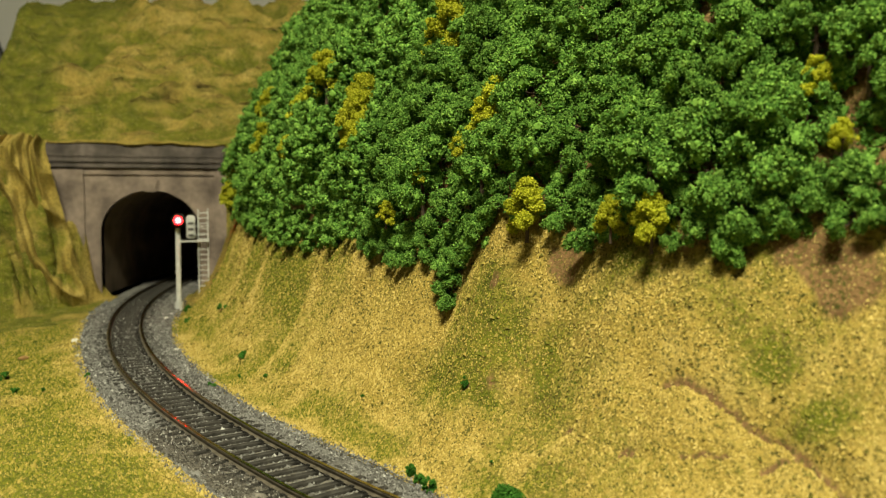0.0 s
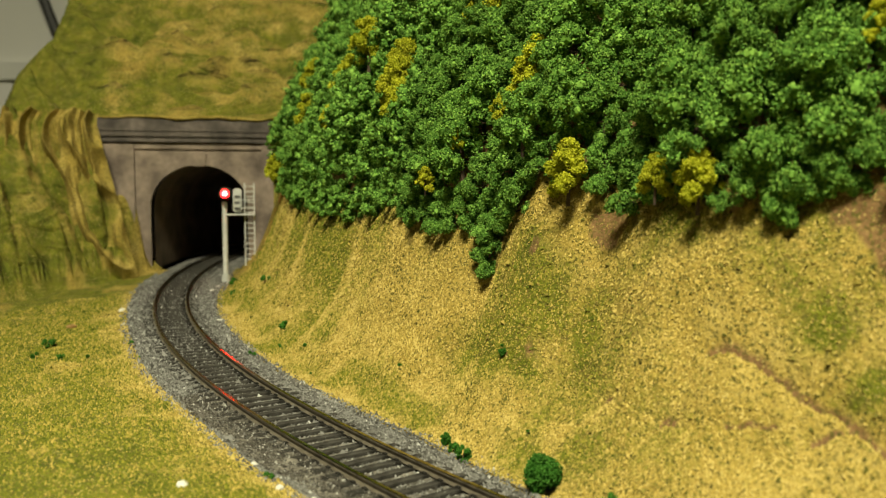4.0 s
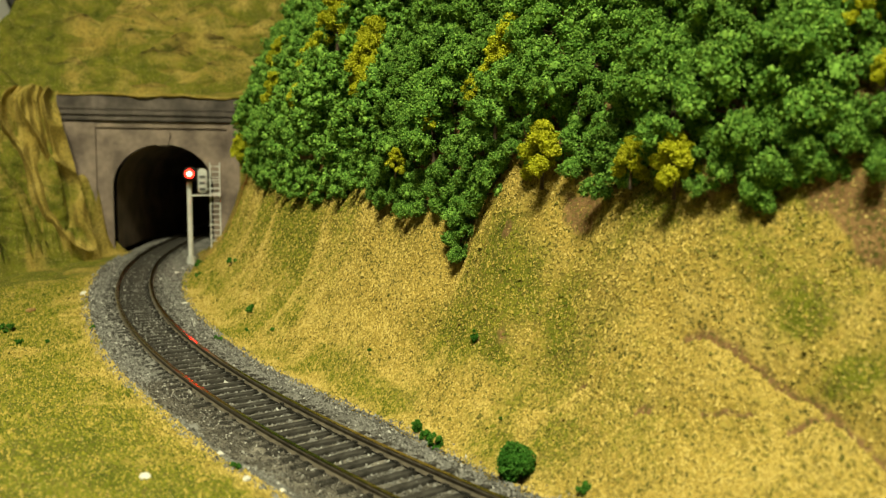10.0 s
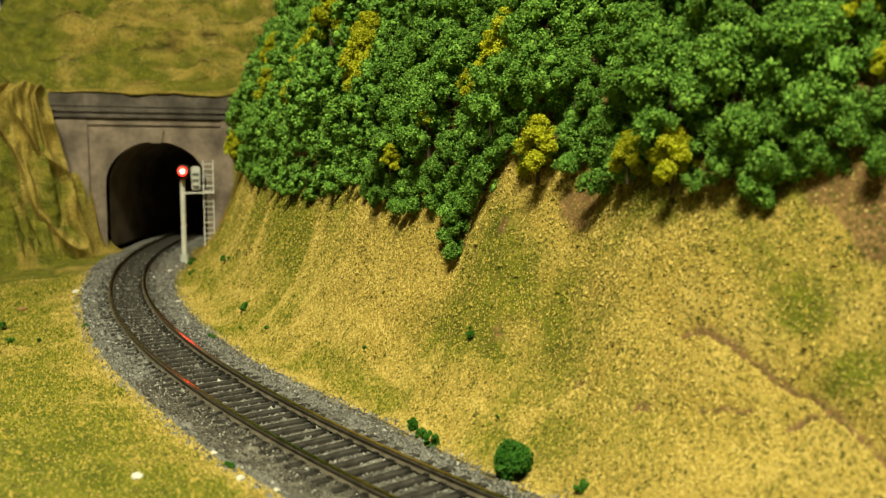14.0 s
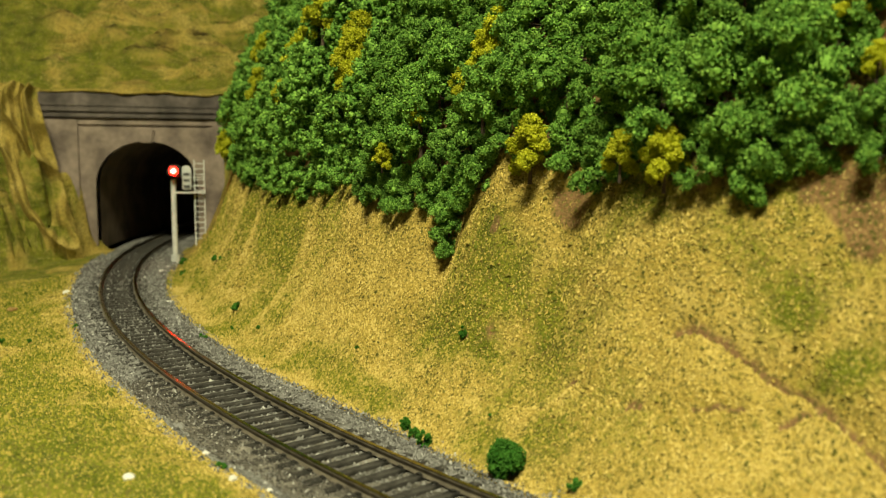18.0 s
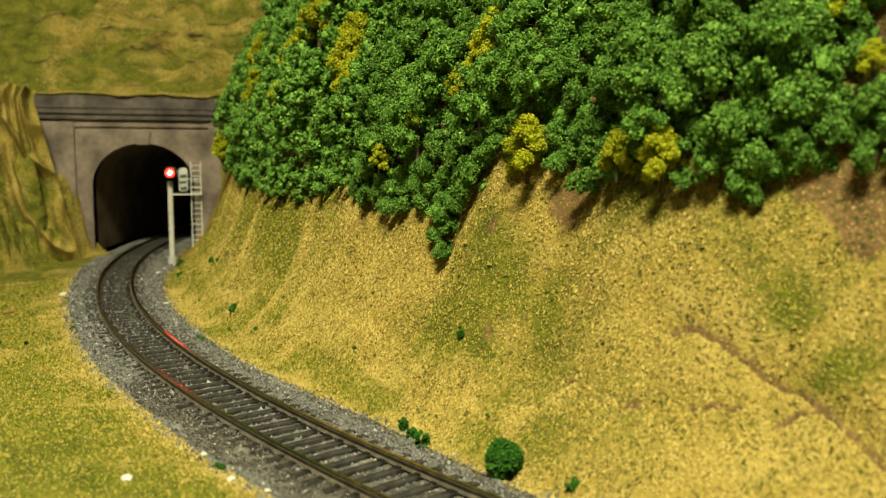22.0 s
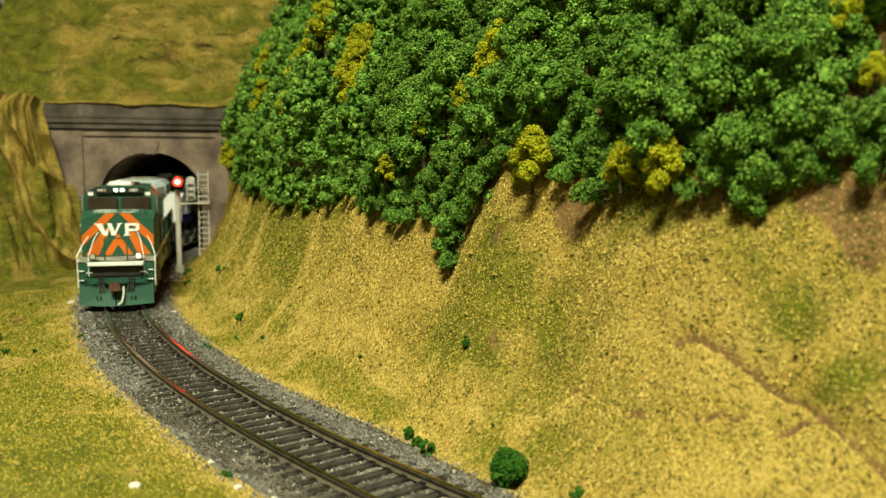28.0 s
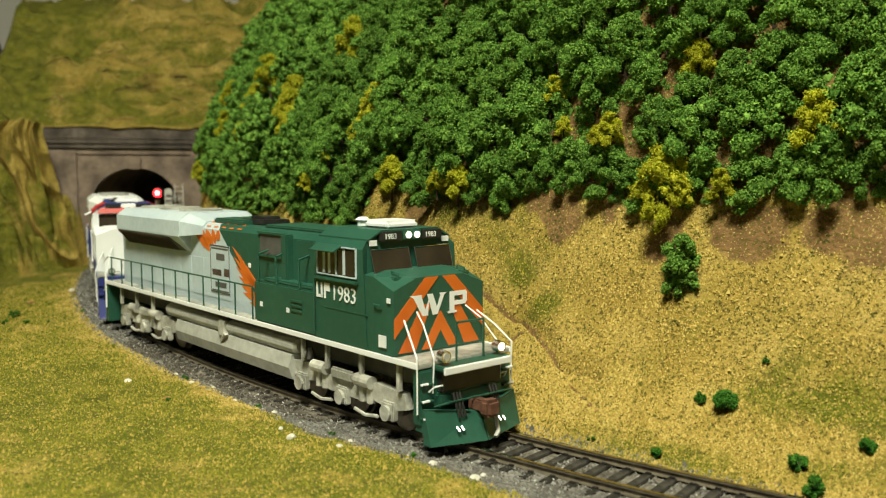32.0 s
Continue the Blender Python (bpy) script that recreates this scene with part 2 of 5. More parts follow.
M["red_lens"] = material("red_lens", [(0.8, 0.02, 0.02)], emission=(1.0, 0.004, 0.004, 90))
M["red_core"] = material("red_core", [(0.9, 0.3, 0.3)], emission=(1.0, 0.42, 0.30, 14))
M["headlight"] = material("headlight", [(0.9, 0.85, 0.75)], emission=(1.0, 0.84, 0.66, 3))
M["green"] = material("green", [(0.016, 0.078, 0.055), (0.022, 0.095, 0.066)], 0.5, 5, 0.42, spec=0.4, fine=0.08, fine_scale=5)
M["silver"] = material("silver", [(0.43, 0.53, 0.61), (0.50, 0.60, 0.67)], 0.5, 5, 0.45, spec=0.4, fine=0.05, fine_scale=5)
M["white"] = material("white", [(0.76, 0.80, 0.86), (0.84, 0.87, 0.92)], 0.6, 5, 0.42)
M["orange"] = material("orange", [(0.62, 0.13, 0.012), (0.72, 0.17, 0.02)], 0.8, 4, 0.42)
M["truck_grey"] = material("truck_grey", [(0.24, 0.245, 0.225), (0.47, 0.475, 0.44)], 1.2, 6, 0.5, fine=0.2, fine_scale=6)
M["tank_grey"] = material("tank_grey", [(0.33, 0.345, 0.33), (0.43, 0.445, 0.43)], 0.6, 6, 0.5, fine=0.12, fine_scale=4)
M["wheel"] = material("wheel", [(0.10, 0.09, 0.075), (0.30, 0.27, 0.23)], 3, 4, 0.4, metal=0.7)
M["rust"] = material("rust", [(0.07, 0.028, 0.018), (0.15, 0.065, 0.04)], 5, 5, 0.8)
M["blue"] = material("blue", [(0.02, 0.03, 0.16), (0.03, 0.045, 0.22)], 0.6, 4, 0.42)
M["red"] = material("red", [(0.45, 0.02, 0.02), (0.55, 0.03, 0.03)], 0.6, 4, 0.42)
M["glass"] = material("glass", [(0.025, 0.018, 0.014), (0.04, 0.03, 0.022)], 0.8, 2, 0.06, spec=0.6)
M["chrome"] = material("chrome", [(0.6, 0.6, 0.58), (0.7, 0.7, 0.68)], 2, 3, 0.2, metal=1.0)


# ---- building helpers ----
def part(name, bm, mat, parent=None, label="", smooth=False):
    bm.transform(Matrix.Scale(K, 4))
    me = bpy.data.meshes.new(name)
    bm.to_mesh(me)
    bm.free()
    for m in mat if isinstance(mat, list) else [mat]:
        me.materials.append(m)
    if smooth:
        me.polygons.foreach_set("use_smooth", [True] * len(me.polygons))
    ob = new(name, me)
    if parent:
        ob.parent = parent
    if label:
        ob["label"] = label
    return ob


def raw_part(name, verts, faces, mat, parent=None, label="", smooth=False, indices=None):
    me = bpy.data.meshes.new(name)
    me.from_pydata([tuple(v) for v in (np.asarray(verts) * K)], [], [tuple(int(i) for i in f) for f in faces])
    for m in mat if isinstance(mat, list) else [mat]:
        me.materials.append(m)
    if indices is not None:
        me.polygons.foreach_set("material_index", indices)
    if smooth:
        me.polygons.foreach_set("use_smooth", [True] * len(me.polygons))
    ob = new(name, me)
    if parent:
        ob.parent = parent
    if label:
        ob["label"] = label
    return ob


def thing(name, label, category, group="", kind="", at=(0, 0, 0), turn=0):
    ob = new(name)
    ob.empty_display_size = 0.01
    ob.matrix_world = pose(at[0] * K, at[1] * K, at[2] * K, 0, 0, turn)
    return tagged(ob, label, category, group, kind)


def box(bm, x0, x1, y0, y1, z0, z1, bevel=0.0, mat=0):
    vs = [bm.verts.new((x, y, z)) for x in (x0, x1) for y in (y0, y1) for z in (z0, z1)]
    fs = [bm.faces.new([vs[i] for i in f]) for f in ((0, 1, 3, 2), (4, 6, 7, 5), (0, 4, 5, 1), (2, 3, 7, 6), (0, 2, 6, 4), (1, 5, 7, 3))]
    for f in fs:
        f.material_index = mat
    if bevel:
        es = list({e for f in fs for e in f.edges})
        bmesh.ops.bevel(bm, geom=es, offset=bevel, segments=2, affect="EDGES")
    return vs


def rod(bm, a, b, r, sides=8, r2=None):
    a, b = Vector(a), Vector(b)
    d = b - a
    m = Matrix.Translation((a + b) / 2) @ d.to_track_quat("Z", "Y").to_matrix().to_4x4()
    bmesh.ops.create_cone(bm, cap_ends=True, segments=sides, radius1=r, radius2=r if r2 is None else r2, depth=d.length, matrix=m)


def prism(bm, outline, x0, x1, axis="x", mat=0):
    """A flat outline carried from x0 to x1 along an axis."""
    def at(p, x):
        return (x, p[0], p[1]) if axis == "x" else (p[0], x, p[1]) if axis == "y" else (p[0], p[1], x)
    a = [bm.verts.new(at(p, x0)) for p in outline]
    b = [bm.verts.new(at(p, x1)) for p in outline]
    fs = [bm.faces.new(a), bm.faces.new(b[::-1])]
    n = len(a)
    fs += [bm.faces.new([a[i], b[i], b[(i + 1) % n], a[(i + 1) % n]]) for i in range(n)]
    bmesh.ops.recalc_face_normals(bm, faces=fs)
    for f in fs:
        f.material_index = mat
    return fs


# ---- the track's line: s along it from the tunnel's mouth, d across it towards the wooded hill ----
LINE_S = np.arange(-130.0, 130.0, 0.05)
_c = np.clip(LINE_S, -60, 80)
LINE_H = 0.12348 + 0.011827 * _c + 5.018e-5 * _c**2 - 4.735e-7 * _c**3
_i0 = int(np.argmin(np.abs(LINE_S)))
LINE_X = np.cumsum(np.sin(LINE_H)) * 0.05
LINE_Y = -np.cumsum(np.cos(LINE_H)) * 0.05
LINE_X += -18.78 - LINE_X[_i0]
LINE_Y += 57.0 - LINE_Y[_i0]


def heading(s):
    return float(np.interp(s, LINE_S, LINE_H))


def on_line(s, d=0.0, z=0.0):
    h = heading(s)
    return Vector((float(np.interp(s, LINE_S, LINE_X)) + d * math.cos(h), float(np.interp(s, LINE_S, LINE_Y)) + d * math.sin(h), z))


def at_line(s, d=0.0, z=0.0, turn=0.0):
    """A pose in metres whose y axis points along the train's way (towards larger s) and x to the hill side... """
    p = on_line(s, d, z)
    return pose(p.x * K, p.y * K, p.z * K, 0, 0, math.degrees(heading(s)) + 180 + turn)


# ---- the ground ----
FOOT_S = [-60, -5, 0, 8, 15, 28, 36, 43, 47, 49.5, 52, 57, 65, 90]
FOOT_D = [2.6, 2.6, 2.6, 2.6, 2.7, 2.8, 2.6, 2.1, 1.8, 1.2, 1.25, 1.2, 1.1, 1.1]
RISE_E = [-1, 0, 0.35, 1, 1.8, 2.5, 3.2, 4.2, 5, 7, 11, 18, 60]
RISE_Z = [-0.45, -0.3, -0.05, 0.6, 1.5, 3.0, 5.0, 8.0, 9.8, 14, 20, 24, 26]
WALL = [(-90, 20), (-48, 33), (-34, 40), (-27.5, 46), (-24.2, 51.5), (-22.2, 55.2), (-21.2, 57), (-18, 60), (30, 60)]
# washed-out ruts on the slope, as lines of (s, d)
RUTS = [([(49.25, 3.75), (50.15, 3.79), (50.75, 3.77), (51.3, 3.72), (51.95, 3.70), (52.6, 3.5), (53.2, 3.26), (54.0, 2.86), (54.4, 2.92), (55.1, 2.78)], 0.10, 0.5),
        ([(50.05, 3.09), (50.95, 3.30)], 0.045, 0.1), ([(51.55, 3.32), (52.3, 3.54)], 0.07, 0.22),
        ([(46.8, 3.36), (47.2, 3.42)], 0.08, 0.18), ([(48.6, 3.04), (49.0, 3.1)], 0.06, 0.15),
        ([(54.2, 2.55), (55.4, 2.1)], 0.07, 0.07)]
# the lower edge of the wood, as heights along the line
WOOD_S = [0, 12, 20.5, 27, 29.7, 31.1, 33.7, 36.3, 39.1, 40.5, 41.9, 42.95, 44.2, 46.2, 47.85, 49, 50.25, 50.6, 52.35, 54.5, 57.85, 60, 61.4, 90]
WOOD_Z = [7.0, 5.6, 4.9, 4.8, 4.5, 5.05, 5.05, 4.95, 4.6, 4.4, 5.2, 6.25, 6.0, 5.65, 5.88, 5.85, 5.8, 5.95, 6.05, 5.83, 5.8, 5.95, 5.85, 5.8]
# patches of green cover: s, d, reach along, reach across, strength
GREEN = [(50.6, 4.35, 1.2, 0.2, 0.6), (47.8, 4.7, 1.6, 0.2, 0.8), (51.4, 4.1, 0.6, 0.15, 0.7), (52.5, 3.8, 0.7, 0.15, 0.65), (45.5, 4.4, 0.7, 0.7, 0.6), (36.5, 3.0, 3.0, 0.5, 0.7), (40.3, 2.9, 2.2, 0.45, 0.75), (43.2, 4.3, 1.6, 0.8, 0.8), (41.0, 4.6, 1.2, 0.5, 0.7), (46.5, 2.6, 2.5, 0.5, 0.5),
         (45.6, 3.7, 1.2, 0.7, 0.65), (48.0, 4.9, 1.2, 0.25, 0.8), (51.0, 4.6, 1.5, 0.25, 0.6),
         (61.0, 2.9, 2.2, 0.5, 0.9), (61.5, 1.9, 1.6, 0.4, 0.5), (39, -5.6, 4, 1.4, 1.0), (42, -7, 6, 2.2, 1.0), (35, -4.3, 2.5, 0.8, 0.7), (47.5, -5.2, 2.0, 0.9, 0.8), (51, -5.0, 2.0, 0.8, 0.8), (31, -6.5, 4, 1.6, 0.6), (46, -5.8, 5, 1.2, 0.7),
         (43.5, -3.9, 1.6, 0.6, 0.5), (22, -8, 6, 2.5, 0.8), (10, -7, 4, 2, 0.9), (5, -5, 3, 1.2, 0.8), (14, 3.2, 5, 0.6, 0.8), (20, 3.4, 4, 0.5, 0.6),
         (26, 3.3, 3, 0.5, 0.4), (53, -5.4, 4, 1.1, 0.7), (50, -7.5, 6, 1.5, 0.6), (58, 1.55, 2, 0.3, 0.6), (33.5, 5.2, 1.6, 0.6, 0.4), (16, -4, 10, 2.2, 0.45), (30.5, 4.6, 2.0, 0.5, 0.3), (30, -3.4, 5, 1.2, 0.35), (45, -8, 12, 2.5, 0.6), (60, -6, 8, 2.5, 0.5), (22, 4.2, 4, 0.8, 0.4)]
# bare brown soil: the same
SOIL = [(52.2, 4.72, 1.5, 0.28, 1.0), (54.6, 4.7, 1.0, 0.25, 0.9), (56.3, 4.25, 0.8, 0.3, 0.9), (58.6, 4.45, 1.4, 0.35, 0.9), (60.8, 4.4, 1.6, 0.35, 0.8),
        (49.0, 4.75, 0.9, 0.25, 0.7), (45.0, 5.3, 0.8, 0.25, 0.9), (43.9, 6.6, 0.6, 0.3, 0.9), (43.8, 4.12, 0.26, 0.12, 0.95), (43.05, 4.92, 0.2, 0.08, 0.95),
        (47.0, 3.39, 0.16, 0.07, 0.9), (48.8, 3.08, 0.14, 0.06, 0.8), (43.0, 3.95, 0.12, 0.05, 0.8), (39.85, 4.3, 0.4, 0.14, 0.7), (37.7, 4.55, 0.16, 0.07, 0.8), (6, 3.6, 3, 0.4, 0.4)]


def fold(x, y, z=0.0, scale=1.0, octaves=3):
    v, a = 0.0, 1.0
    p = Vector((x, y, z)) * scale
    for _ in range(octaves):
        v += a * noise.noise(p)
        p, a = p * 2.1, a * 0.5
    return v


def to_path(px, py, path):
    """Distance to a broken line, and on which side of it a place lies."""
    best, sign = 1e9, 1
    for (x0, y0), (x1, y1) in zip(path, path[1:]):
        dx, dy = x1 - x0, y1 - y0
        t = max(0, min(1, ((px - x0) * dx + (py - y0) * dy) / (dx * dx + dy * dy)))
        q = math.hypot(px - x0 - t * dx, py - y0 - t * dy)
        if q < best - 1e-9:
            best, sign = q, (1 if dx * (py - y0) - dy * (px - x0) > 0 else -1)
    return best, sign


def hill_cap(x, y):
    """The bare hill's shoulder falls away to the west."""
    west = math.degrees(math.atan2(-x, max(1.0, y)))
    return 6.3 + 60 * math.tan(math.radians(float(np.interp(west, [24, 25.9, 26.7, 28.0, 28.7, 29.9, 33, 45], [22, 11.2, 8.8, 6.8, 5.7, 1.8, -1.5, -3.5]))))


def fold_depth(x, y, w):
    """Upright folds in the plaster rock beside the tunnel: 0 in a fold, more on its ribs."""
    u = -0.45 * x - 0.9 * y + 0.8 * fold(x, y, 1, 0.3)
    return 0.6 * abs(noise.noise(Vector((u * 0.42, w * 0.12, 0)))) + 0.3 * abs(noise.noise(Vector((u * 1.1, w * 0.25, 4))))


def strata(x, y, z):
    """Layers of the plaster rock over the tunnel: ribs above 0, hollows below."""
    return noise.noise(Vector((x * 0.27 + 0.25 * noise.noise(Vector((x * 0.3, z * 0.3, 5))), y * 0.3, z * 1.25))) + 0.5 * noise.noise(Vector((x * 0.4, y * 0.4, z * 2.6 + 7)))


# hollows (positive) and noses (negative) of the slope: place along the line, reach, depth
HOLLOWS = [(30.0, 0.7, 0.5), (40.4, 0.9, 0.55), (45.4, 0.9, 0.28), (47.6, 0.7, -0.22), (42.9, 0.9, -0.25), (34.5, 2.0, -0.2), (26.5, 1.6, -0.3), (22.5, 1.2, 0.35)]


def ground_height(s, d):
    p = on_line(s, d)
    x, y = p.x, p.y
    # the wooded hill
    foot = float(np.interp(s, FOOT_S, FOOT_D))
    e = d - foot
    if e > 0.4:
        e -= min(1, e - 0.4) * sum(depth * math.exp(-((s - s0) / reach) ** 2) for s0, reach, depth in HOLLOWS)
    hill = -9.0
    if e > -1:
        k = min(1, max(0, e))
        e2 = e + 0.30 * fold(x, y, 0, 0.22, 2) * k
        hill = float(np.interp(e2, RISE_E, RISE_Z)) + (0.14 * fold(x, y, 3, 0.8) + 0.07 * fold(x, y, 9, 2.6)) * min(1, max(0, e * 0.7))
    # the flat verge
    flat = -0.28
    a = abs(d)
    if a < 1.5:
        flat = -0.30
    elif d < -1.5:
        near = min(1, max(0, (s - 28) / 10))
        k = min(1, (a - 1.5) / 2.0)
        flat = -0.22 + k * (-0.25 + 0.75 * near) - 0.12 * (1 - near) * max(0, min(6, a - 3.5)) + k * (0.22 * fold(x, y, 7, 0.3) + 0.06 * fold(x, y, 4, 1.7))
    h = max(flat, hill) if d > 0 else flat
    # the bare hill beside and over the tunnel
    q, sign = to_path(x, y, WALL)
    w = q * sign
    if w > -1 and s < 26:
        crease = 5.5 * fold_depth(x, y, w) - 0.9
        cap = min(24.0, hill_cap(x, y))
        rise = float(np.interp(w + crease * min(1, max(0, w)), [-1, 0, 1.2, 3, 6, 9, 14, 30], [-3, -0.3, 2.6, 6.5, 11, 15, 19, 23]))
        rise = min(rise, cap + 0.15 * (rise - cap))
        h = max(h, rise) if s >= -0.1 or d < -4.6 else h
    if s < -0.1:
        over = float(np.interp(-s, [0.2, 0.9, 3, 6, 10, 20, 60], [9.95, 10.3, 15.2, 18.5, 21, 23, 24]))
        over += (2.1 * strata(x, y, over) + 0.4 * fold(x, over * 1.5, 2, 0.8)) * min(1, max(0, -s - 0.5))
        h = max(h, min(over, hill_cap(x, y))) if abs(d) > 6.5 else max(over, 9.93)
    if 45 < s < 57 and d > 1.5:
        for path, wide, deep in RUTS:
            q, _ = to_path(s, d, path)
            if q < 2 * wide:
                h -= deep * math.exp(-(q / wide) ** 2)
    return h


def patch(s, d, patches, wobble):
    v = 0.0
    for s0, d0, rs, rd, k in patches:
        q = ((s - s0) / rs) ** 2 + ((d - d0) / rd) ** 2
        if q < 4:
            v = max(v, k * math.exp(-q) * (1 + wobble))
    return v


def build_ground():
    ss = np.concatenate([np.arange(-84, -8, 2.0), np.arange(-8, 12, 0.18), np.arange(12, 40, 0.3), np.arange(40, 64, 0.14), np.arange(64, 74, 0.4), np.arange(74, 100, 2)])
    k = int(np.argmin(np.abs(ss)))
    ss[k], ss[k - 1] = 0.0, -0.2
    dd = np.concatenate([np.arange(-75, -22, 3), np.arange(-22, -13, 0.5), np.arange(-13, -6, 0.2), np.arange(-6, 1, 0.2), np.arange(1, 2.4, 0.1), np.arange(2.4, 4.0, 0.05), np.arange(4.0, 6.5, 0.1),
                         np.arange(6.5, 12, 0.4), np.arange(12, 50, 3)])
    verts, faces, green, soil, bare = [], [], [], [], []
    for s in ss:
        for d in dd:
            p = on_line(s, d)
            z = ground_height(s, d)
            verts.append((p.x, p.y, z))
            wob = 0.9 * fold(p.x, p.y, z, 0.9, 2)
            g = patch(s, d, GREEN, wob) * (0.8 if d > 0 else 1.0)
            if d < -2.2:
                g = max(g, (0.62 + 1.2 * fold(p.x, p.y, 5, 0.55, 3)) * min(1.0, 0.25 - 0.45 * (d + 2.2)))
            elif d > 2 and s < 34:
                g = max(g, 0.22 + 0.5 * fold(p.x, p.y, 5, 0.5, 2))
            # turf lies in layers on the ledges of the bare hill
            bare.append(1.0 if s < 16 and (d < -4.5 or s < -0.1) and z > 0.6 else 0.0)
            if bare[-1]:
                over = float(np.interp(-s, [0.2, 0.9, 3, 6, 10, 20, 60], [9.95, 10.3, 15.2, 18.5, 21, 23, 24]))
                g = max(g * 0.4, min(0.6, max(0, (-24.5 - p.x) / 4)) if z > 9.5 else 0.0, min(0.9, max(0, 0.15 - 2.2 * strata(p.x, p.y, over))) if s < -0.3 else 0.0)
                if s > -0.3 and z < 12:
                    # turf has settled in the folds of the rock face
                    q, sign = to_path(p.x, p.y, WALL)
                    g = max(g, 1.0 - 7.0 * fold_depth(p.x, p.y, q)) + (0.5 if z < 2.2 else 0)
            green.append(min(1, max(0, g)))
            b = patch(s, d, SOIL, wob)
            # ruts show bare earth; the brown also paints in the groove's shadow
            if 45 < s < 57 and d > 1.5:
                for path, wide, _ in RUTS:
                    q, _s = to_path(s, d, path)
                    b = max(b, 0.85 * math.exp(-(q / (wide * 0.7)) ** 2))
            if d > 3 and s > 3 and z > float(np.interp(s, WOOD_S, WOOD_Z)) + 0.4:
                b = max(b, 0.8)
            soil.append(min(1, max(0, b)))
    n = len(dd)
    for i in range(len(ss) - 1):
        for j in range(n - 1):
            if i == k - 1 and -5.0 < dd[j] < 4.8:
                continue
            faces.append((i * n + j, i * n + j + 1, (i + 1) * n + j + 1, (i + 1) * n + j))
    ob = raw_part("ground", verts, faces, M["turf"], smooth=True)
    for name, values in (("green_cover", green), ("soil_and_rut_shade", soil), ("bare_hill", bare)):
        ob.data.attributes.new(name, "FLOAT", "POINT").data.foreach_set("value", values)
    tagged(ob, "straw and olive scenic turf over a modelled hillside", "ground", kind="structure")
    # the board that faces the edge of the layout
    edge = [i * n for i in range(len(ss))] + [(len(ss) - 1) * n + j for j in range(1, n)] + [i * n + n - 1 for i in range(len(ss) - 2, -1, -1)] + list(range(n - 2, 0, -1))
    fv = [verts[i] for i in edge] + [(verts[i][0], verts[i][1], -9.0) for i in edge]
    m = len(edge)
    ff = [(i, (i + 1) % m, m + (i + 1) % m, m + i) for i in range(m)] + [tuple(range(m, 2 * m))]
    tagged(raw_part("layout_fascia", fv, ff, M["fascia"]), "dark green painted board round the layout's edge", "fascia", kind="structure")
    return verts, ss, dd, green, soil


GV, GS, GD, GG, GB = build_ground()
GV = np.array(GV)
GZ = GV[:, 2].reshape(len(GS), len(GD))
GGR = np.array(GG).reshape(GZ.shape)
GBR = np.array(GB).reshape(GZ.shape)


def field(grid, s, d):
    """A value of the ground's grid between its points."""
    i = np.clip(np.searchsorted(GS, s) - 1, 0, len(GS) - 2)
    j = np.clip(np.searchsorted(GD, d) - 1, 0, len(GD) - 2)
    a = (s - GS[i]) / (GS[i + 1] - GS[i])
    b = (d - GD[j]) / (GD[j + 1] - GD[j])
    return (grid[i, j] * (1 - a) * (1 - b) + grid[i + 1, j] * a * (1 - b) + grid[i, j + 1] * (1 - a) * b + grid[i + 1, j + 1] * a * b)


def on_ground(s, d, lift=0.0):
    return on_line(s, d, float(field(GZ, s, d)) + lift)


for lx, ly in ((-60, 10), (-20, -20), (25, -25), (45, 30), (-50, 80), (15, 90)):
    leg = thing("bench_leg", "square wooden leg under the layout", "table leg", "legs under the layout", at=(lx, ly, -105))
    bm = bmesh.new()
    box(bm, -4, 4, -4, 4, 0, 96, 0.3)
    part("post", bm, M["bench"], leg)


# the ballast's edges
def verge_left(s):
    return np.interp(s, [0, 26, 38, 46, 50, 53, 60, 90], [-2.3, -2.0, -2.25, -2.5, -3.1, -2.85, -3.2, -3.2])


def verge_right(s):
    return np.interp(s, [0, 8, 21, 34, 42, 47, 54, 60, 90], [2.5, 2.6, 2.15, 2.0, 2.2, 1.75, 1.45, 1.25, 1.2])


# ---- loose grains: ballast stones and scenic turf ----
def coarse(s):
    """The turf on the far slope is of a coarser grade."""
    return np.interp(s, [22, 44], [1.7, 1.0])


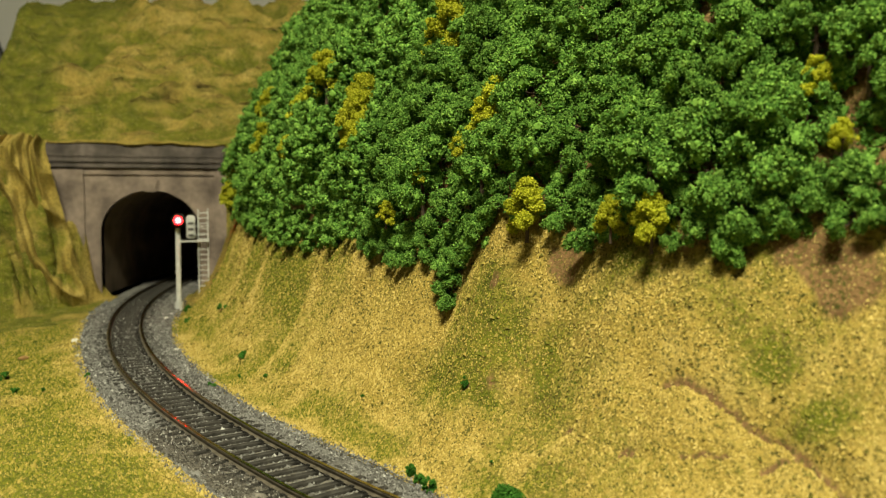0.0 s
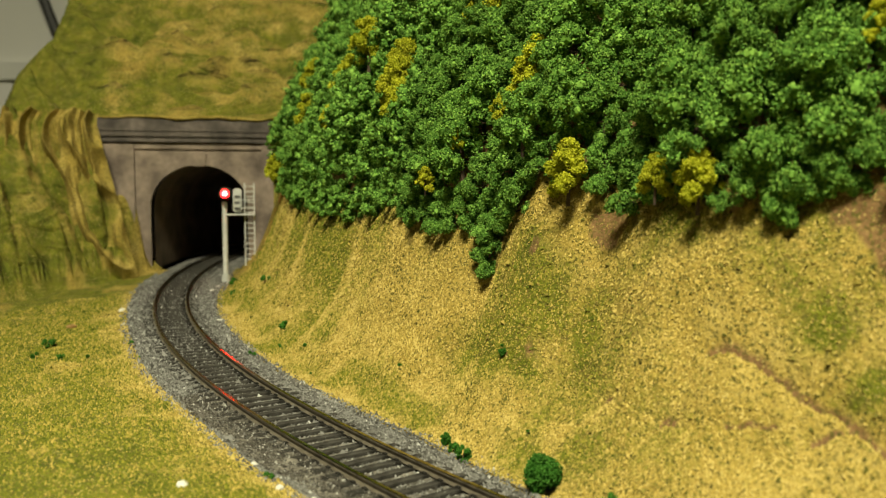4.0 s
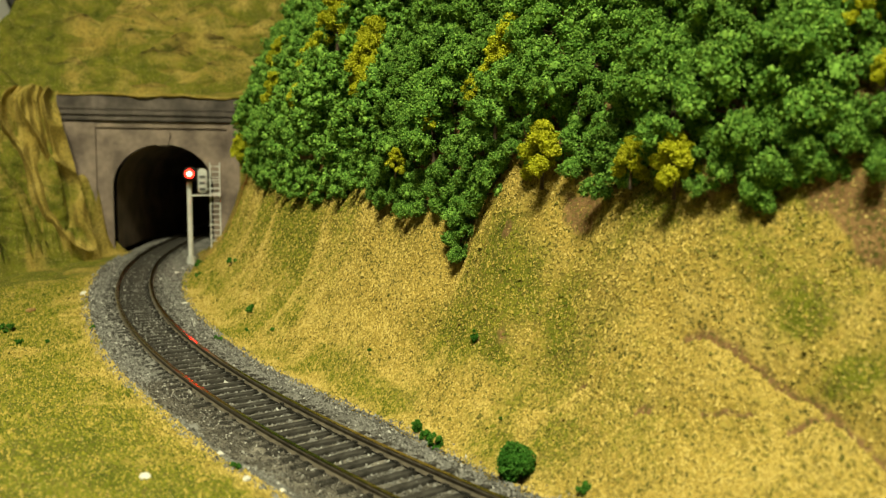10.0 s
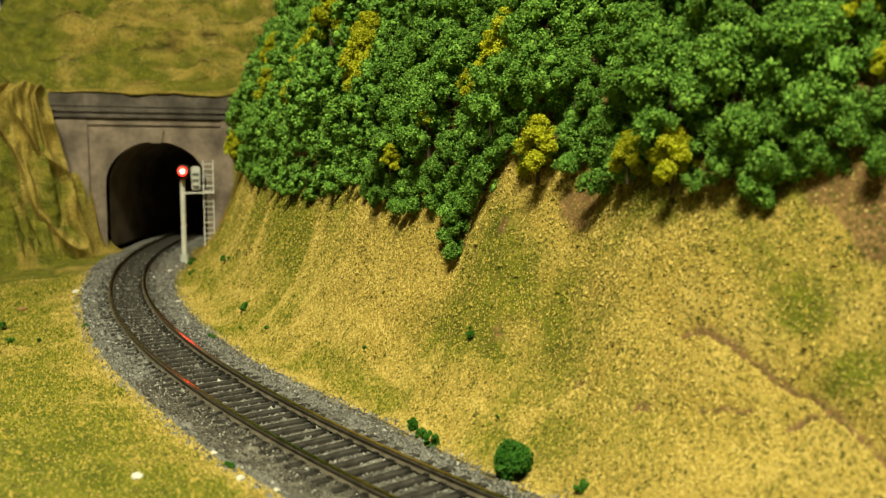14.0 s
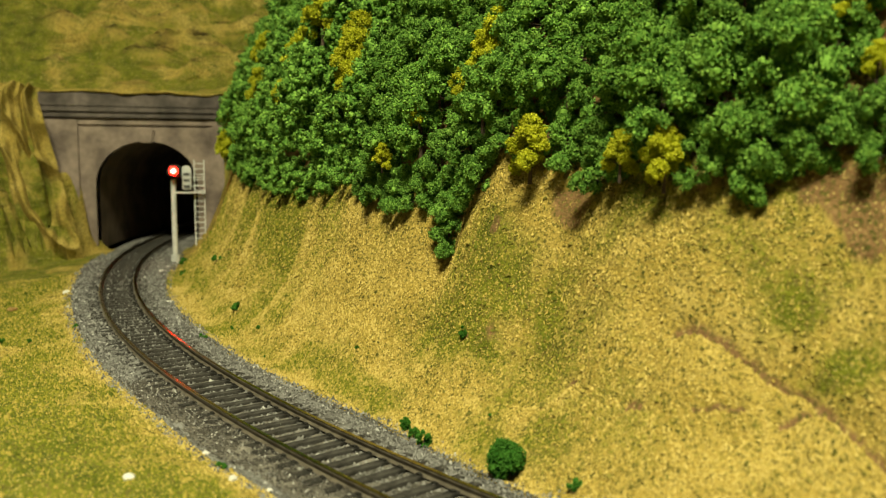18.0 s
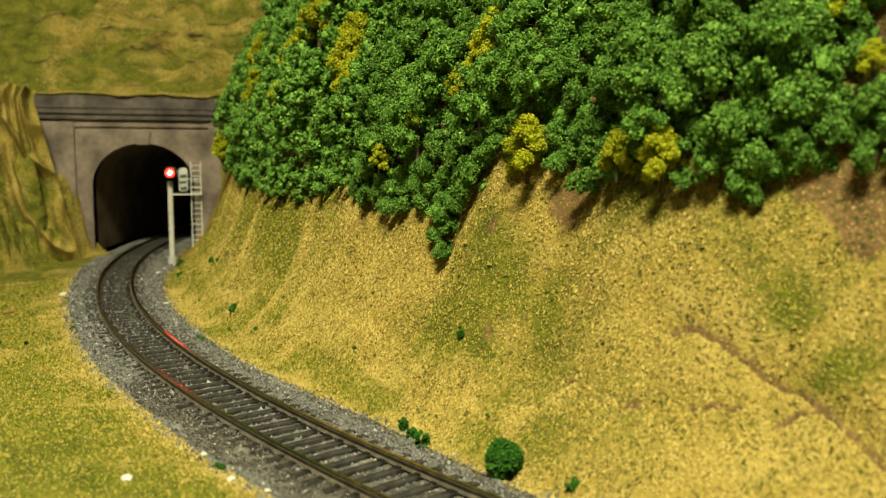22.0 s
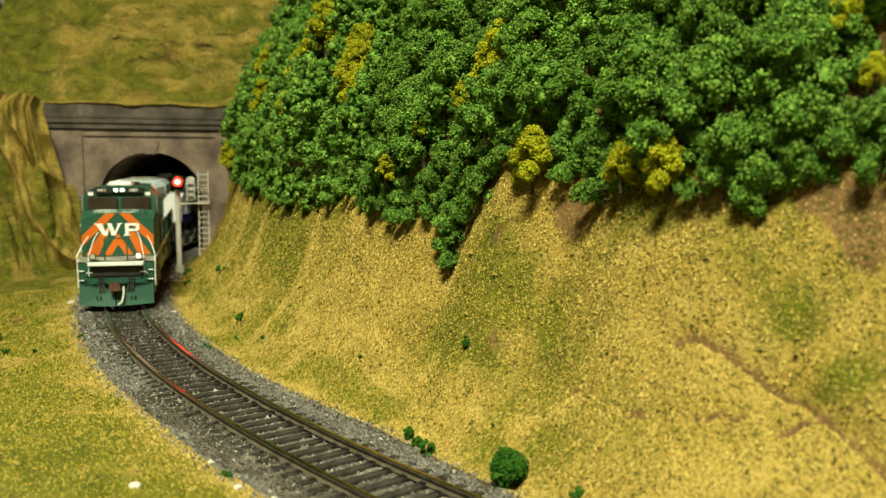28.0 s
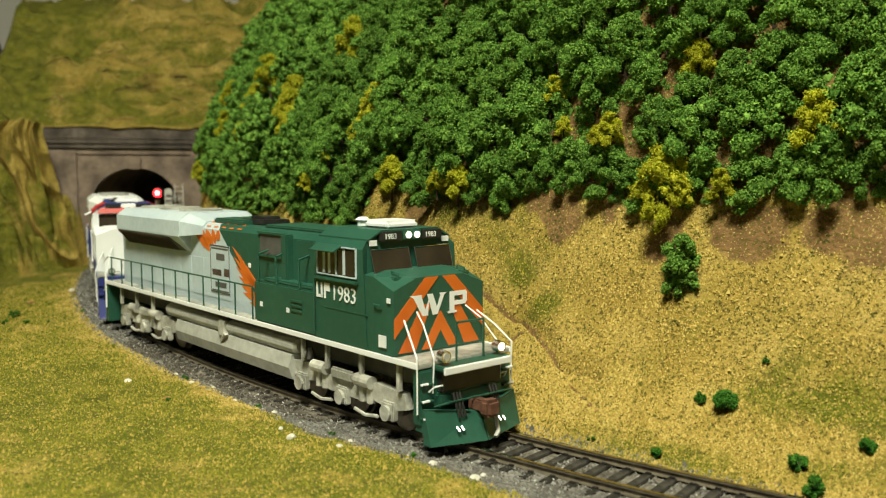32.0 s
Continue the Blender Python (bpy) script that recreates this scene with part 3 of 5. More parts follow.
def grains(name, n, pick, size, mat, label, parent_kind, flat=0.9, seed=3):
    """Many small stones, each an uneven eight-sided lump."""
    rnd = np.random.RandomState(seed)
    s, d = pick(rnd, n)
    h = np.interp(s, LINE_S, LINE_H)
    x = np.interp(s, LINE_S, LINE_X) + d * np.cos(h)
    y = np.interp(s, LINE_S, LINE_Y) + d * np.sin(h)
    z = np.maximum(field(GZ, s, d), np.where((d > verge_left(s)) & (d < verge_right(s)), np.where(np.abs(d) > 0.85, -0.195, -0.24), -9))
    n = len(s)
    r = size * rnd.lognormal(0, 0.35, n) * coarse(s)
    base = np.array([(1, 0, -0.3), (-0.5, 0.87, -0.3), (-0.5, -0.87, -0.3), (0, 0, 1)], float)
    v = base[None] * rnd.uniform(0.6, 1.3, (n, 4, 1)) + rnd.normal(0, 0.25, (n, 4, 3))
    v[:, :, 2] *= flat
    a = rnd.uniform(0, 6.283, n)
    ca, sa = np.cos(a)[:, None], np.sin(a)[:, None]
    vx, vy = v[:, :, 0] * ca - v[:, :, 1] * sa, v[:, :, 0] * sa + v[:, :, 1] * ca
    v = np.stack([vx, vy, v[:, :, 2]], 2) * r[:, None, None] + np.stack([x, y, z + r * 0.25], 1)[:, None]
    tri = np.array([(0, 1, 3), (1, 2, 3), (2, 0, 3)])
    f = (tri[None] + 4 * np.arange(n)[:, None, None]).reshape(-1, 3)
    v = v.reshape(-1, 3) * K
    me = bpy.data.meshes.new(name)
    me.vertices.add(len(v))
    me.vertices.foreach_set("co", v.ravel())
    me.loops.add(len(f) * 3)
    me.loops.foreach_set("vertex_index", f.ravel().astype(np.int32))
    me.polygons.add(len(f))
    me.polygons.foreach_set("loop_start", np.arange(0, len(f) * 3, 3, dtype=np.int32))
    me.update(calc_edges=True)
    g = np.repeat(field(GGR, s, d), 4)
    me.attributes.new("green_cover", "FLOAT", "POINT").data.foreach_set("value", g)
    me.materials.append(mat)
    return tagged(new(name, me), label, parent_kind, kind="stuff")


def pick_ballast(rnd, n):
    s = rnd.uniform(4, 66, n * 2)
    s = s[rnd.uniform(0, 1, len(s)) < np.interp(s, [4, 20, 40, 66], [0.25, 0.45, 1, 1])][:n]
    d = verge_left(s) + (verge_right(s) - verge_left(s)) * rnd.uniform(-0.03, 1.03, len(s)) + rnd.normal(0, 0.06, len(s))
    keep = ((np.abs(d) > 1.3) | (rnd.uniform(0, 1, len(s)) < 0.7)) & ~(oily(s, d) & (rnd.uniform(0, 1, len(s)) < 0.8))
    return s[keep], d[keep]


def oily(s, d):
    """Where oil has darkened the bed outside the outer rail."""
    return (s > 35) & (s < 49) & (d > -2.05 - 0.12 * np.sin(s * 1.7)) & (d < -0.8)


def pick_oily(rnd, n):
    s, d = rnd.uniform(35, 66, n), rnd.uniform(-2.3, -0.7, n)
    keep = oily(s, d)
    return s[keep], d[keep]


def pick_turf(rnd, n):
    s = rnd.uniform(12, 64, n * 2)
    s = s[rnd.uniform(0, 1, len(s)) < np.interp(s, [12, 20, 30, 42, 64], [0.35, 0.6, 0.85, 1, 1])][:n]
    d = np.where(rnd.uniform(0, 1, len(s)) < 0.66, verge_right(s) + rnd.uniform(-0.1, 4.3, len(s)), verge_left(s) + 0.1 - 8.5 * rnd.uniform(0, 1, len(s)) ** 1.3)
    keep = field(GBR, s, d) + rnd.uniform(-0.15, 0.15, len(s)) < 0.45
    return s[keep], d[keep]


grains("ballast_stones", 90000, pick_ballast, 0.027, M["ballast_stone"], "loose grey and white ballast stones along the track", "ballast", seed=4)
grains("oily_stones", 22000, pick_oily, 0.027, M["oily_stone"], "oil-darkened brown ballast stones beside the rail", "ballast", seed=6)
grains("turf_flecks", 340000, pick_turf, 0.0225, M["turf_fleck"], "straw, olive and brown turf flecks on the slopes", "scatter", flat=1.1, seed=9)


def pick_clumps(rnd, n):
    s = rnd.uniform(40, 64, n)
    d = verge_right(s) + rnd.uniform(0.1, 4.0, n)
    keep = (field(GBR, s, d) < 0.4) & (np.array([noise.noise(Vector((a * 1.3, b * 2.2, 4))) for a, b in zip(s, d)]) + rnd.uniform(-0.5, 0.5, n) > 0.05)
    return s[keep], d[keep]


grains("turf_clumps", 24000, pick_clumps, 0.032, M["turf_clump"], "dark olive clumps of coarse turf on the slope", "scatter", flat=0.8, seed=12)


# ---- the track ----
def sweep(outline, s0, s1, step):
    """An outline (d, z) carried along the line."""
    ss = np.arange(s0, s1 + 1e-6, step)
    verts = [tuple(on_line(s, d, z)) for s in ss for d, z in outline]
    n = len(outline)
    faces = [(i * n + j, i * n + (j + 1) % n, (i + 1) * n + (j + 1) % n, (i + 1) * n + j) for i in range(len(ss) - 1) for j in range(n)]
    return verts, faces


def build_ballast():
    rnd = np.random.RandomState(8)
    ss = np.arange(-80, 90, 0.25)
    cols = 30
    verts, faces = [], []
    for s in ss:
        a, b = float(verge_left(s)), float(verge_right(s))
        for j in range(cols):
            d = a + (b - a) * j / (cols - 1)
            low = float(field(GZ, s, d)) if s > 0.2 else -0.24
            edge = min(1.0, min(d - a, b - d) / 0.5)
            top = (-0.195 if abs(d) > 0.85 else -0.24) + 0.025 * rnd.normal() * (1 if abs(d) > 0.85 else 0.5)
            z = top * edge + (low - 0.06) * (1 - edge)
            p = on_line(s, d, max(z, low + 0.015) if edge > 0.3 else z)
            verts.append(tuple(p))
    n = cols
    for i in range(len(ss) - 1):
        for j in range(n - 1):
            faces.append((i * n + j, i * n + j + 1, (i + 1) * n + j + 1, (i + 1) * n + j))
    oil = []
    for i in range(len(ss) - 1):
        a, b = float(verge_left(ss[i])), float(verge_right(ss[i]))
        for j in range(n - 1):
            d = a + (b - a) * (j + 0.5) / (cols - 1)
            oil.append(1 if abs(d) < 0.9 or (35 < ss[i] < 49 and -2.0 < d < 0) else 0)
    tagged(raw_part("ballast_bed", verts, faces, [M["ballast"], M["oily_bed"]], indices=oil), "grey crushed-stone ballast bed under the rails", "ballast", kind="structure")


build_ballast()
track = thing("railway_track", "weathered single track with dark sleepers and brown rails", "railway track")
for side in (-1, 1):
    d0 = side * 0.75
    web = [(d0 - 0.12, -0.17), (d0 + 0.12, -0.17), (d0 + 0.025, -0.145), (d0 + 0.025, -0.07), (d0 + 0.06, -0.055), (d0 + 0.06, -0.012),
           (d0 + 0.045, 0.0), (d0 - 0.045, 0.0), (d0 - 0.06, -0.012), (d0 - 0.06, -0.055), (d0 - 0.025, -0.07), (d0 - 0.025, -0.145)]
    v, f = sweep(web, -80, 88, 0.5)
    ix = [1 if (i % 12) in (5, 6, 7) else 0 for i in range(len(f))]
    raw_part("rail", v, f, [M["rail_side"], M["rail_top"]], track, indices=ix)
bm = bmesh.new()
box(bm, -1.3, 1.3, -0.125, 0.125, -0.34, -0.165, 0.02)
for x in (-0.75, 0.75):
    for q in (-0.16, 0.16):
        box(bm, x + q - 0.035, x + q + 0.035, -0.06, 0.06, -0.17, -0.125)
sleeper = part("sleeper", bm, M["sleeper"], track)
sleeper_mesh = sleeper.data
at = -22.0
rs = random.Random(2)
while at < 74:
    ob = sleeper if at == -22.0 else new("sleeper", sleeper_mesh)
    ob.parent = track
    ob.matrix_basis = at_line(at, rs.uniform(-0.05, 0.05), rs.uniform(-0.012, 0.008), rs.uniform(-1.4, 1.4))
    at += 0.53 + rs.uniform(-0.03, 0.03)

# ---- tunnel ----
PORTAL_YAW = 16.0
portal = thing("tunnel_portal", "grey-brown cast stone tunnel portal with soot-stained arch", "tunnel portal", at=(-18.85, 57.0, -0.35), turn=PORTAL_YAW)


def arch_points(half, spring, top, n=18):
    pts = [(-half, 0.0), (-half, spring)]
    for i in range(1, n):
        a = math.pi * (1 - i / n)
        pts.append((half * math.cos(a), spring + (top - spring) * math.sin(a)))
    return pts + [(half, spring), (half, 0.0)]


def arch_wall(arch, ring, y0, y1):
    bm = bmesh.new()
    a0 = [bm.verts.new((x, y0, z)) for x, z in arch]
    b0 = [bm.verts.new((x, y0, z)) for x, z in ring]
    a1 = [bm.verts.new((x, y1, z)) for x, z in arch]
    b1 = [bm.verts.new((x, y1, z)) for x, z in ring]
    for i in range(len(arch) - 1):
        for quad in ((a0[i], a0[i + 1], b0[i + 1], b0[i]), (a1[i], b1[i], b1[i + 1], a1[i + 1]), (a0[i], a1[i], a1[i + 1], a0[i + 1]), (b0[i], b0[i + 1], b1[i + 1], b1[i])):
            bm.faces.new(quad)
    bmesh.ops.recalc_face_normals(bm, faces=bm.faces)
    return bm


arch = arch_points(3.2, 4.3, 7.15, 24)
ring = []
for i, (x, z) in enumerate(arch):
    if i in (0, len(arch) - 1):
        ring.append((math.copysign(5.0, x), 0.0))
    elif i in (1, len(arch) - 2):
        ring.append((math.copysign(5.0, x), 4.3))
    else:
        t = (i - 1) / (len(arch) - 3)
        # up one side, along the top and down the other
        q = t * (4.3 * 2 + 10)
        ring.append((-5.0, 4.3 + q) if q < 4.3 else ((-5.0 + q - 4.3, 8.6) if q < 14.3 else (5.0, 8.6 - (q - 14.3))))
part("face_wall", arch_wall(arch, ring, 0.02, 0.6), M["stone"], portal)
outer = arch_points(3.62, 4.3, 7.55, 24)
part("arch_ring", arch_wall(arch_points(3.19, 4.3, 7.14, 24), outer, -0.07, 0.1), M["stone"], portal, "soot-darkened arch ring")
for x in (-1, 1):
    bm = bmesh.new()
    a, b = sorted((x * 4.15, x * 6.15))
    box(bm, a, b, -0.22, 0.6, 0, 8.55, 0.06)
    part("pilaster", bm, M["stone"], portal)
bm = bmesh.new()
box(bm, -4.2, 4.2, -0.12, 0.3, 8.15, 8.62, 0.05)
part("panel_moulding", bm, M["stone"], portal)
for z0, z1, out in ((8.6, 8.95, 0.34), (8.95, 9.3, 0.45), (9.3, 10.25, 0.40)):
    bm = bmesh.new()
    box(bm, -6.25 - out * 0.3, 6.25 + out * 0.3, -out, 1.9, z0, z1, 0.06)
    part("cornice_course", bm, M["soot_stone"], portal, "soot-darkened cornice course")
bm = bmesh.new()
prism(bm, [(-0.38, 7.0), (0.38, 7.0), (0.52, 7.95), (-0.52, 7.95)], -0.22, 0.1, "y")
bmesh.ops.bevel(bm, geom=bm.edges[:], offset=0.06, segments=2, affect="EDGES")
part("keystone", bm, M["stone"], portal, "pale keystone over the arch")

lin_v, lin_f = [], []
inner = arch_points(3.25, 4.3, 7.2, 18)
ls = np.concatenate([np.arange(-80, -6, 2.0), np.arange(-6, -0.3, 0.5)])
for s in ls:
    for d, z in inner:
        lin_v.append(tuple(on_line(s, d, z - 0.35)))
n = len(inner)
for i in range(len(ls) - 1):
    for j in range(n - 1):
        lin_f.append((i * n + j, (i + 1) * n + j, (i + 1) * n + j + 1, i * n + j + 1))
lin_f.append(tuple(range(n)))
tagged(raw_part("tunnel_lining", lin_v, lin_f, M["tunnel"]), "dark tunnel lining behind the portal", "tunnel", kind="structure")

# ---- plaster rock round the portal ----
FACE = [Vector(q) for q in ((-30.2, 52.9, 10.3), (-25.2, 54.6, 10.3), (-30.4, 50.8, -0.9), (-22.0, 53.6, -0.7))]


def build_face():
    """Crumpled plaster, its folds running down towards the portal's foot, turf in the grooves."""
    nu, nv = 120, 110
    verts, green = [], []
    for j in range(nv):
        v = j / (nv - 1)
        for i in range(nu):
            u = i / (nu - 1)
            p = FACE[0].lerp(FACE[1], u).lerp(FACE[2].lerp(FACE[3], u), v)
            wave = 0.35 * noise.noise(Vector((u * 3, v * 3, 2)))
            a = 1 - 2.3 * abs(noise.noise(Vector((u * 3.4 + 2.0 * wave - 0.6 * v, v * 1.5, 0))))
            b = 1 - 2 * abs(noise.noise(Vector((u * 11 + 1.5 * wave, v * 3.0, 7))))
            c = noise.noise(Vector((u * 24, v * 14, 3)))
            out = 1.5 * a * abs(a) + 0.55 * b + 0.25 * c - 0.35
            back = max(0.0, 0.08 - v) * 12 + max(0.0, u - 0.94) * 9
            verts.append((p.x + 0.25 * out, p.y - 0.75 * out + back, p.z + 0.2 * out - max(0.0, 0.06 - v) * 3))
            green.append(min(1.0, max(0.0, 0.30 - 0.9 * out + (0.55 if v > 0.8 else 0.0) + 0.5 * noise.noise(Vector((u * 3, v * 4, 9))))))
    faces = [(j * nu + i, (j + 1) * nu + i, (j + 1) * nu + i + 1, j * nu + i + 1) for j in range(nv - 1) for i in range(nu - 1)]
    ob = raw_part("rock_face", verts, faces, M["turf"], smooth=True)
    ob.data.attributes.new("green_cover", "FLOAT", "POINT").data.foreach_set("value", green)
    tagged(ob, "golden plaster rock folds beside the tunnel portal", "rock", kind="structure")


build_face()


def rib(path, r, seed):
    """A crumpled ridge of plaster along a line, thick in the middle."""
    p = [Vector(q) + Vector((0, 0 if seed > 40 else 0.25, 0)) for q in path]
    steps, sides = 9, 10
    line = []
    for i in range(len(p) - 1):
        a, b, c, e = p[max(0, i - 1)], p[i], p[i + 1], p[min(len(p) - 1, i + 2)]
        for j in range(steps):
            t = j / steps
            line.append(0.5 * (2 * b + (c - a) * t + (2 * a - 5 * b + 4 * c - e) * t * t + (3 * b - a - 3 * c + e) * t ** 3))
    line.append(p[-1])
    verts, faces = [], []
    for i, q in enumerate(line):
        way = (line[min(i + 1, len(line) - 1)] - line[max(i - 1, 0)]).normalized()
        side = way.cross(Vector((0, 1, 0.2))).normalized()
        up = side.cross(way)
        k = 0.2 + 0.8 * math.sin(math.pi * (0.04 + 0.92 * i / (len(line) - 1)))
        for j in range(sides):
            a = 2 * math.pi * j / sides
            o = side * math.cos(a) + up * (1.1 * math.sin(a))
            n = 0.75 + 0.6 * noise.noise(q * 1.1 + o * 0.9 + Vector((seed, 0, 0))) + 0.45 * noise.noise(q * 2.6 + o * 1.5)
            verts.append(tuple(q + o * r * k * n))
    for i in range(len(line) - 1):
        for j in range(sides):
            faces.append((i * sides + j, i * sides + (j + 1) % sides, (i + 1) * sides + (j + 1) % sides, (i + 1) * sides + j))
    faces += [tuple(range(sides)), tuple(range((len(line) - 1) * sides, len(line) * sides))]
    ob = raw_part("rock_rib", verts, faces, M["turf"], smooth=True)
    return tagged(ob, "golden plaster rock fold beside the tunnel portal", "rock", "rock folds", kind="structure")


turn = math.radians(PORTAL_YAW)
lip = rib([(-18.85 + x * math.cos(turn) + 0.42 * math.sin(turn), 57.0 + x * math.sin(turn) - 0.42 * math.cos(turn), 9.93 + 0.06 * math.sin(x * 1.3)) for x in np.linspace(-6.3, 6.2, 12)], 0.17, 50)
lip.name = "turf_lip"
tagged(lip, "pale turf edge along the portal's top", "turf edge", kind="structure")

# ---- signal ----
sp = on_line(8.5, 2.55)
signal = thing("railway_signal", "grey single-mast railway signal showing a red light", "signal", at=(sp.x, sp.y, -0.52), turn=14)


def signal_part(name, build, mat, label="", parent=None):
    bm = bmesh.new()
    build(bm)
    return part(name, bm, mat, parent or signal, label)


signal_part("base_block", lambda bm: box(bm, -0.5, 0.5, -0.5, 0.5, -0.2, 0.28, 0.05), M["concrete"], "pale concrete base")
signal_part("mast", lambda bm: (rod(bm, (0, 0, 0.2), (0, 0, 5.1), 0.15, 12), rod(bm, (0, 0, 0.2), (0, 0, 0.75), 0.24, 12)), M["signal_grey"])
head = signal_part("signal_head", lambda bm: (rod(bm, (0.05, -0.42, 5.55), (0.05, 0.2, 5.55), 0.37, 16), box(bm, -0.25, 0.35, 0.1, 0.5, 5.2, 5.9, 0.04)), M["black"], "black lamp head")
signal_part("hood", lambda bm: rod(bm, (0.05, -0.75, 5.62), (0.05, -0.4, 5.62), 0.30, 14, 0.34), M["black"], "black lamp hood", head)
bm = bmesh.new()
bmesh.ops.create_uvsphere(bm, u_segments=16, v_segments=10, radius=0.27, matrix=Matrix.Translation((0.05, -0.62, 5.58)))
part("lens", bm, M["red_lens"], head, "lit red lens", smooth=True)
bm = bmesh.new()
bmesh.ops.create_uvsphere(bm, u_segments=12, v_segments=8, radius=0.13, matrix=Matrix.Translation((0.05, -0.80, 5.58)))
part("bulb", bm, M["red_core"], head, "bright core of the red lamp", smooth=True)
signal_part("relay_box", lambda bm: box(bm, 0.48, 0.98, -0.1, 0.4, 4.45, 5.85, 0.08), M["signal_grey"])
for z in (4.6, 4.95, 5.3):
    signal_part("box_louvre", lambda bm: box(bm, 0.56, 0.9, -0.14, -0.09, z, z + 0.16), M["dark_grey"])
signal_part("platform", lambda bm: box(bm, 0.1, 1.75, -0.1, 0.75, 4.28, 4.36, 0.01), M["signal_grey"])
for x in (1.15, 1.7):
    signal_part("ladder_rail", lambda bm: rod(bm, (x, 0.3, 0.05), (x, 0.3, 6.2), 0.04, 6), M["signal_grey"])
for i in range(19):
    signal_part("ladder_rung", lambda bm: rod(bm, (1.15, 0.3, 0.4 + 0.31 * i), (1.7, 0.3, 0.4 + 0.31 * i), 0.026, 5), M["signal_grey"])
for z in (4.7, 5.2):
    signal_part("guard_rail", lambda bm: rod(bm, (0.9, -0.08, z), (1.7, -0.08, z), 0.025, 5), M["signal_grey"])


# ---- trees ----
def lump_core():
    bm = bmesh.new()
    bmesh.ops.create_icosphere(bm, subdivisions=1, radius=1.0)
    v = np.array([p.co for p in bm.verts])
    f = np.array([[p.index for p in q.verts] for q in bm.faces])
    bm.free()
    return v, f


CORE_V, CORE_F = lump_core()


def leaf_cloud(lumps, leaves, leaf_size, rnd):
    """Foam lumps (centre, radius): a closed core each, crusted with small three-sided crumbs that point outwards."""
    c = np.repeat(np.array([a for a, _ in lumps]), leaves, 0)
    r = np.repeat(np.array([b for _, b in lumps]), leaves)
    n = len(r)
    v = rnd.normal(size=(n, 3))
    v /= np.linalg.norm(v, axis=1)[:, None]
    p = c + v * (r * rnd.uniform(0.66, 1.28, n))[:, None]
    nrm = v + 0.45 * rnd.normal(size=(n, 3))
    nrm /= np.linalg.norm(nrm, axis=1)[:, None]
    a = np.cross(nrm, rnd.normal(size=(n, 3)))
    a /= np.linalg.norm(a, axis=1)[:, None]
    b = np.cross(nrm, a)
    k = (leaf_size * rnd.uniform(0.6, 1.5, n))[:, None]
    verts = np.stack([p + a * k, p - 0.5 * a * k + 0.87 * b * k, p - 0.5 * a * k - 0.87 * b * k, p + nrm * k * 1.1], 1).reshape(-1, 3)
    faces = (np.array([(0, 1, 3), (1, 2, 3), (2, 0, 3)])[None] + 4 * np.arange(n)[:, None, None]).reshape(-1, 3)
    m = len(lumps)
    cv = (np.array([a_ for a_, _ in lumps])[:, None] + CORE_V[None] * (np.array([b_ for _, b_ in lumps])[:, None, None] * rnd.uniform(0.55, 0.9, (m, len(CORE_V), 1)))).reshape(-1, 3)
    cf = (CORE_F[None] + len(CORE_V) * np.arange(m)[:, None, None]).reshape(-1, 3) + len(verts)
    return np.concatenate([verts, cv]), np.concatenate([faces, cf])


def tree(name, label, size, height, leaf, seed, group, lumps=120, leaves=58, column=False, leaf_size=0.030):
    """A crown of lobes with deep gaps between them, each lobe a heap of foam lumps."""
    rnd = np.random.RandomState(seed)
    ob = thing(name, label, "tree", group)
    lobes, n = [], (7 if column else 9)
    for i in range(n):
        t = i / (n - 1)
        a = i * 2.4 + seed
        if column:
            q, h, r = size * rnd.uniform(0.12, 0.36), height * (0.12 + 0.76 * t), size * rnd.uniform(0.36, 0.5)
        else:
            q = size * (0.78 * math.sqrt(max(0.02, 1 - t)) * rnd.uniform(0.75, 1.1))
            h, r = height * (0.02 + 0.86 * t) + rnd.uniform(-0.08, 0.08), size * rnd.uniform(0.27, 0.40)
        lobes.append((np.array((math.cos(a) * q, math.sin(a) * q, h)), r))
    cl = []
    for i in range(lumps):
        v = rnd.normal(size=3)
        v[2] = v[2] * 0.8 + 0.25
        v /= np.linalg.norm(v)
        o, r = lobes[i % n]
        cl.append((o + v * r * rnd.uniform(0.62, 1.05), size * rnd.uniform(0.08, 0.2)))
    v, f = leaf_cloud(cl, leaves, leaf_size, rnd)
    bm = bmesh.new()
    rod(bm, (0, 0, -0.5), (0.03, 0.02, height * 0.6), 0.06, 7, 0.03)
    part("trunk", bm, M["bark"], ob)
    for i in range(3):
        bm = bmesh.new()
        rod(bm, (0, 0, height * (0.12 + 0.06 * i)), tuple(lobes[i][0]), 0.03, 5, 0.012)
        part("limb", bm, M["bark"], ob)
    raw_part("crown", v, f, leaf, ob)
    return ob


REACH = np.arange(1.5, 13.0, 0.1)


def d_at_height(s, z):
    high = np.nonzero(field(GZ, np.full(len(REACH), s), REACH) >= z)[0]
    return float(REACH[high[0]]) if len(high) else 13.0


def plant(proto, s, z, scale, turn, out=0.25, sink=0.25):
    d = d_at_height(s, z)
    p = on_line(s, d - out, z - sink)
    return copy_thing(proto, pose(p.x * K, p.y * K, p.z * K, 0, 0, turn) @ Matrix.Scale(scale, 4)), Vector((p.x, p.y, p.z))


protos = [tree("tree", "green foam-foliage tree on the steep hillside", 0.72 + 0.06 * (i % 3), 1.25 + 0.12 * (i % 4), M["leaf"], 11 + i, "woodland trees") for i in range(8)]
yellow = tree("yellow_tree", "yellow-green foam-foliage tree among the woods", 0.72, 1.2, M["leaf_yellow"], 40, "yellow trees")
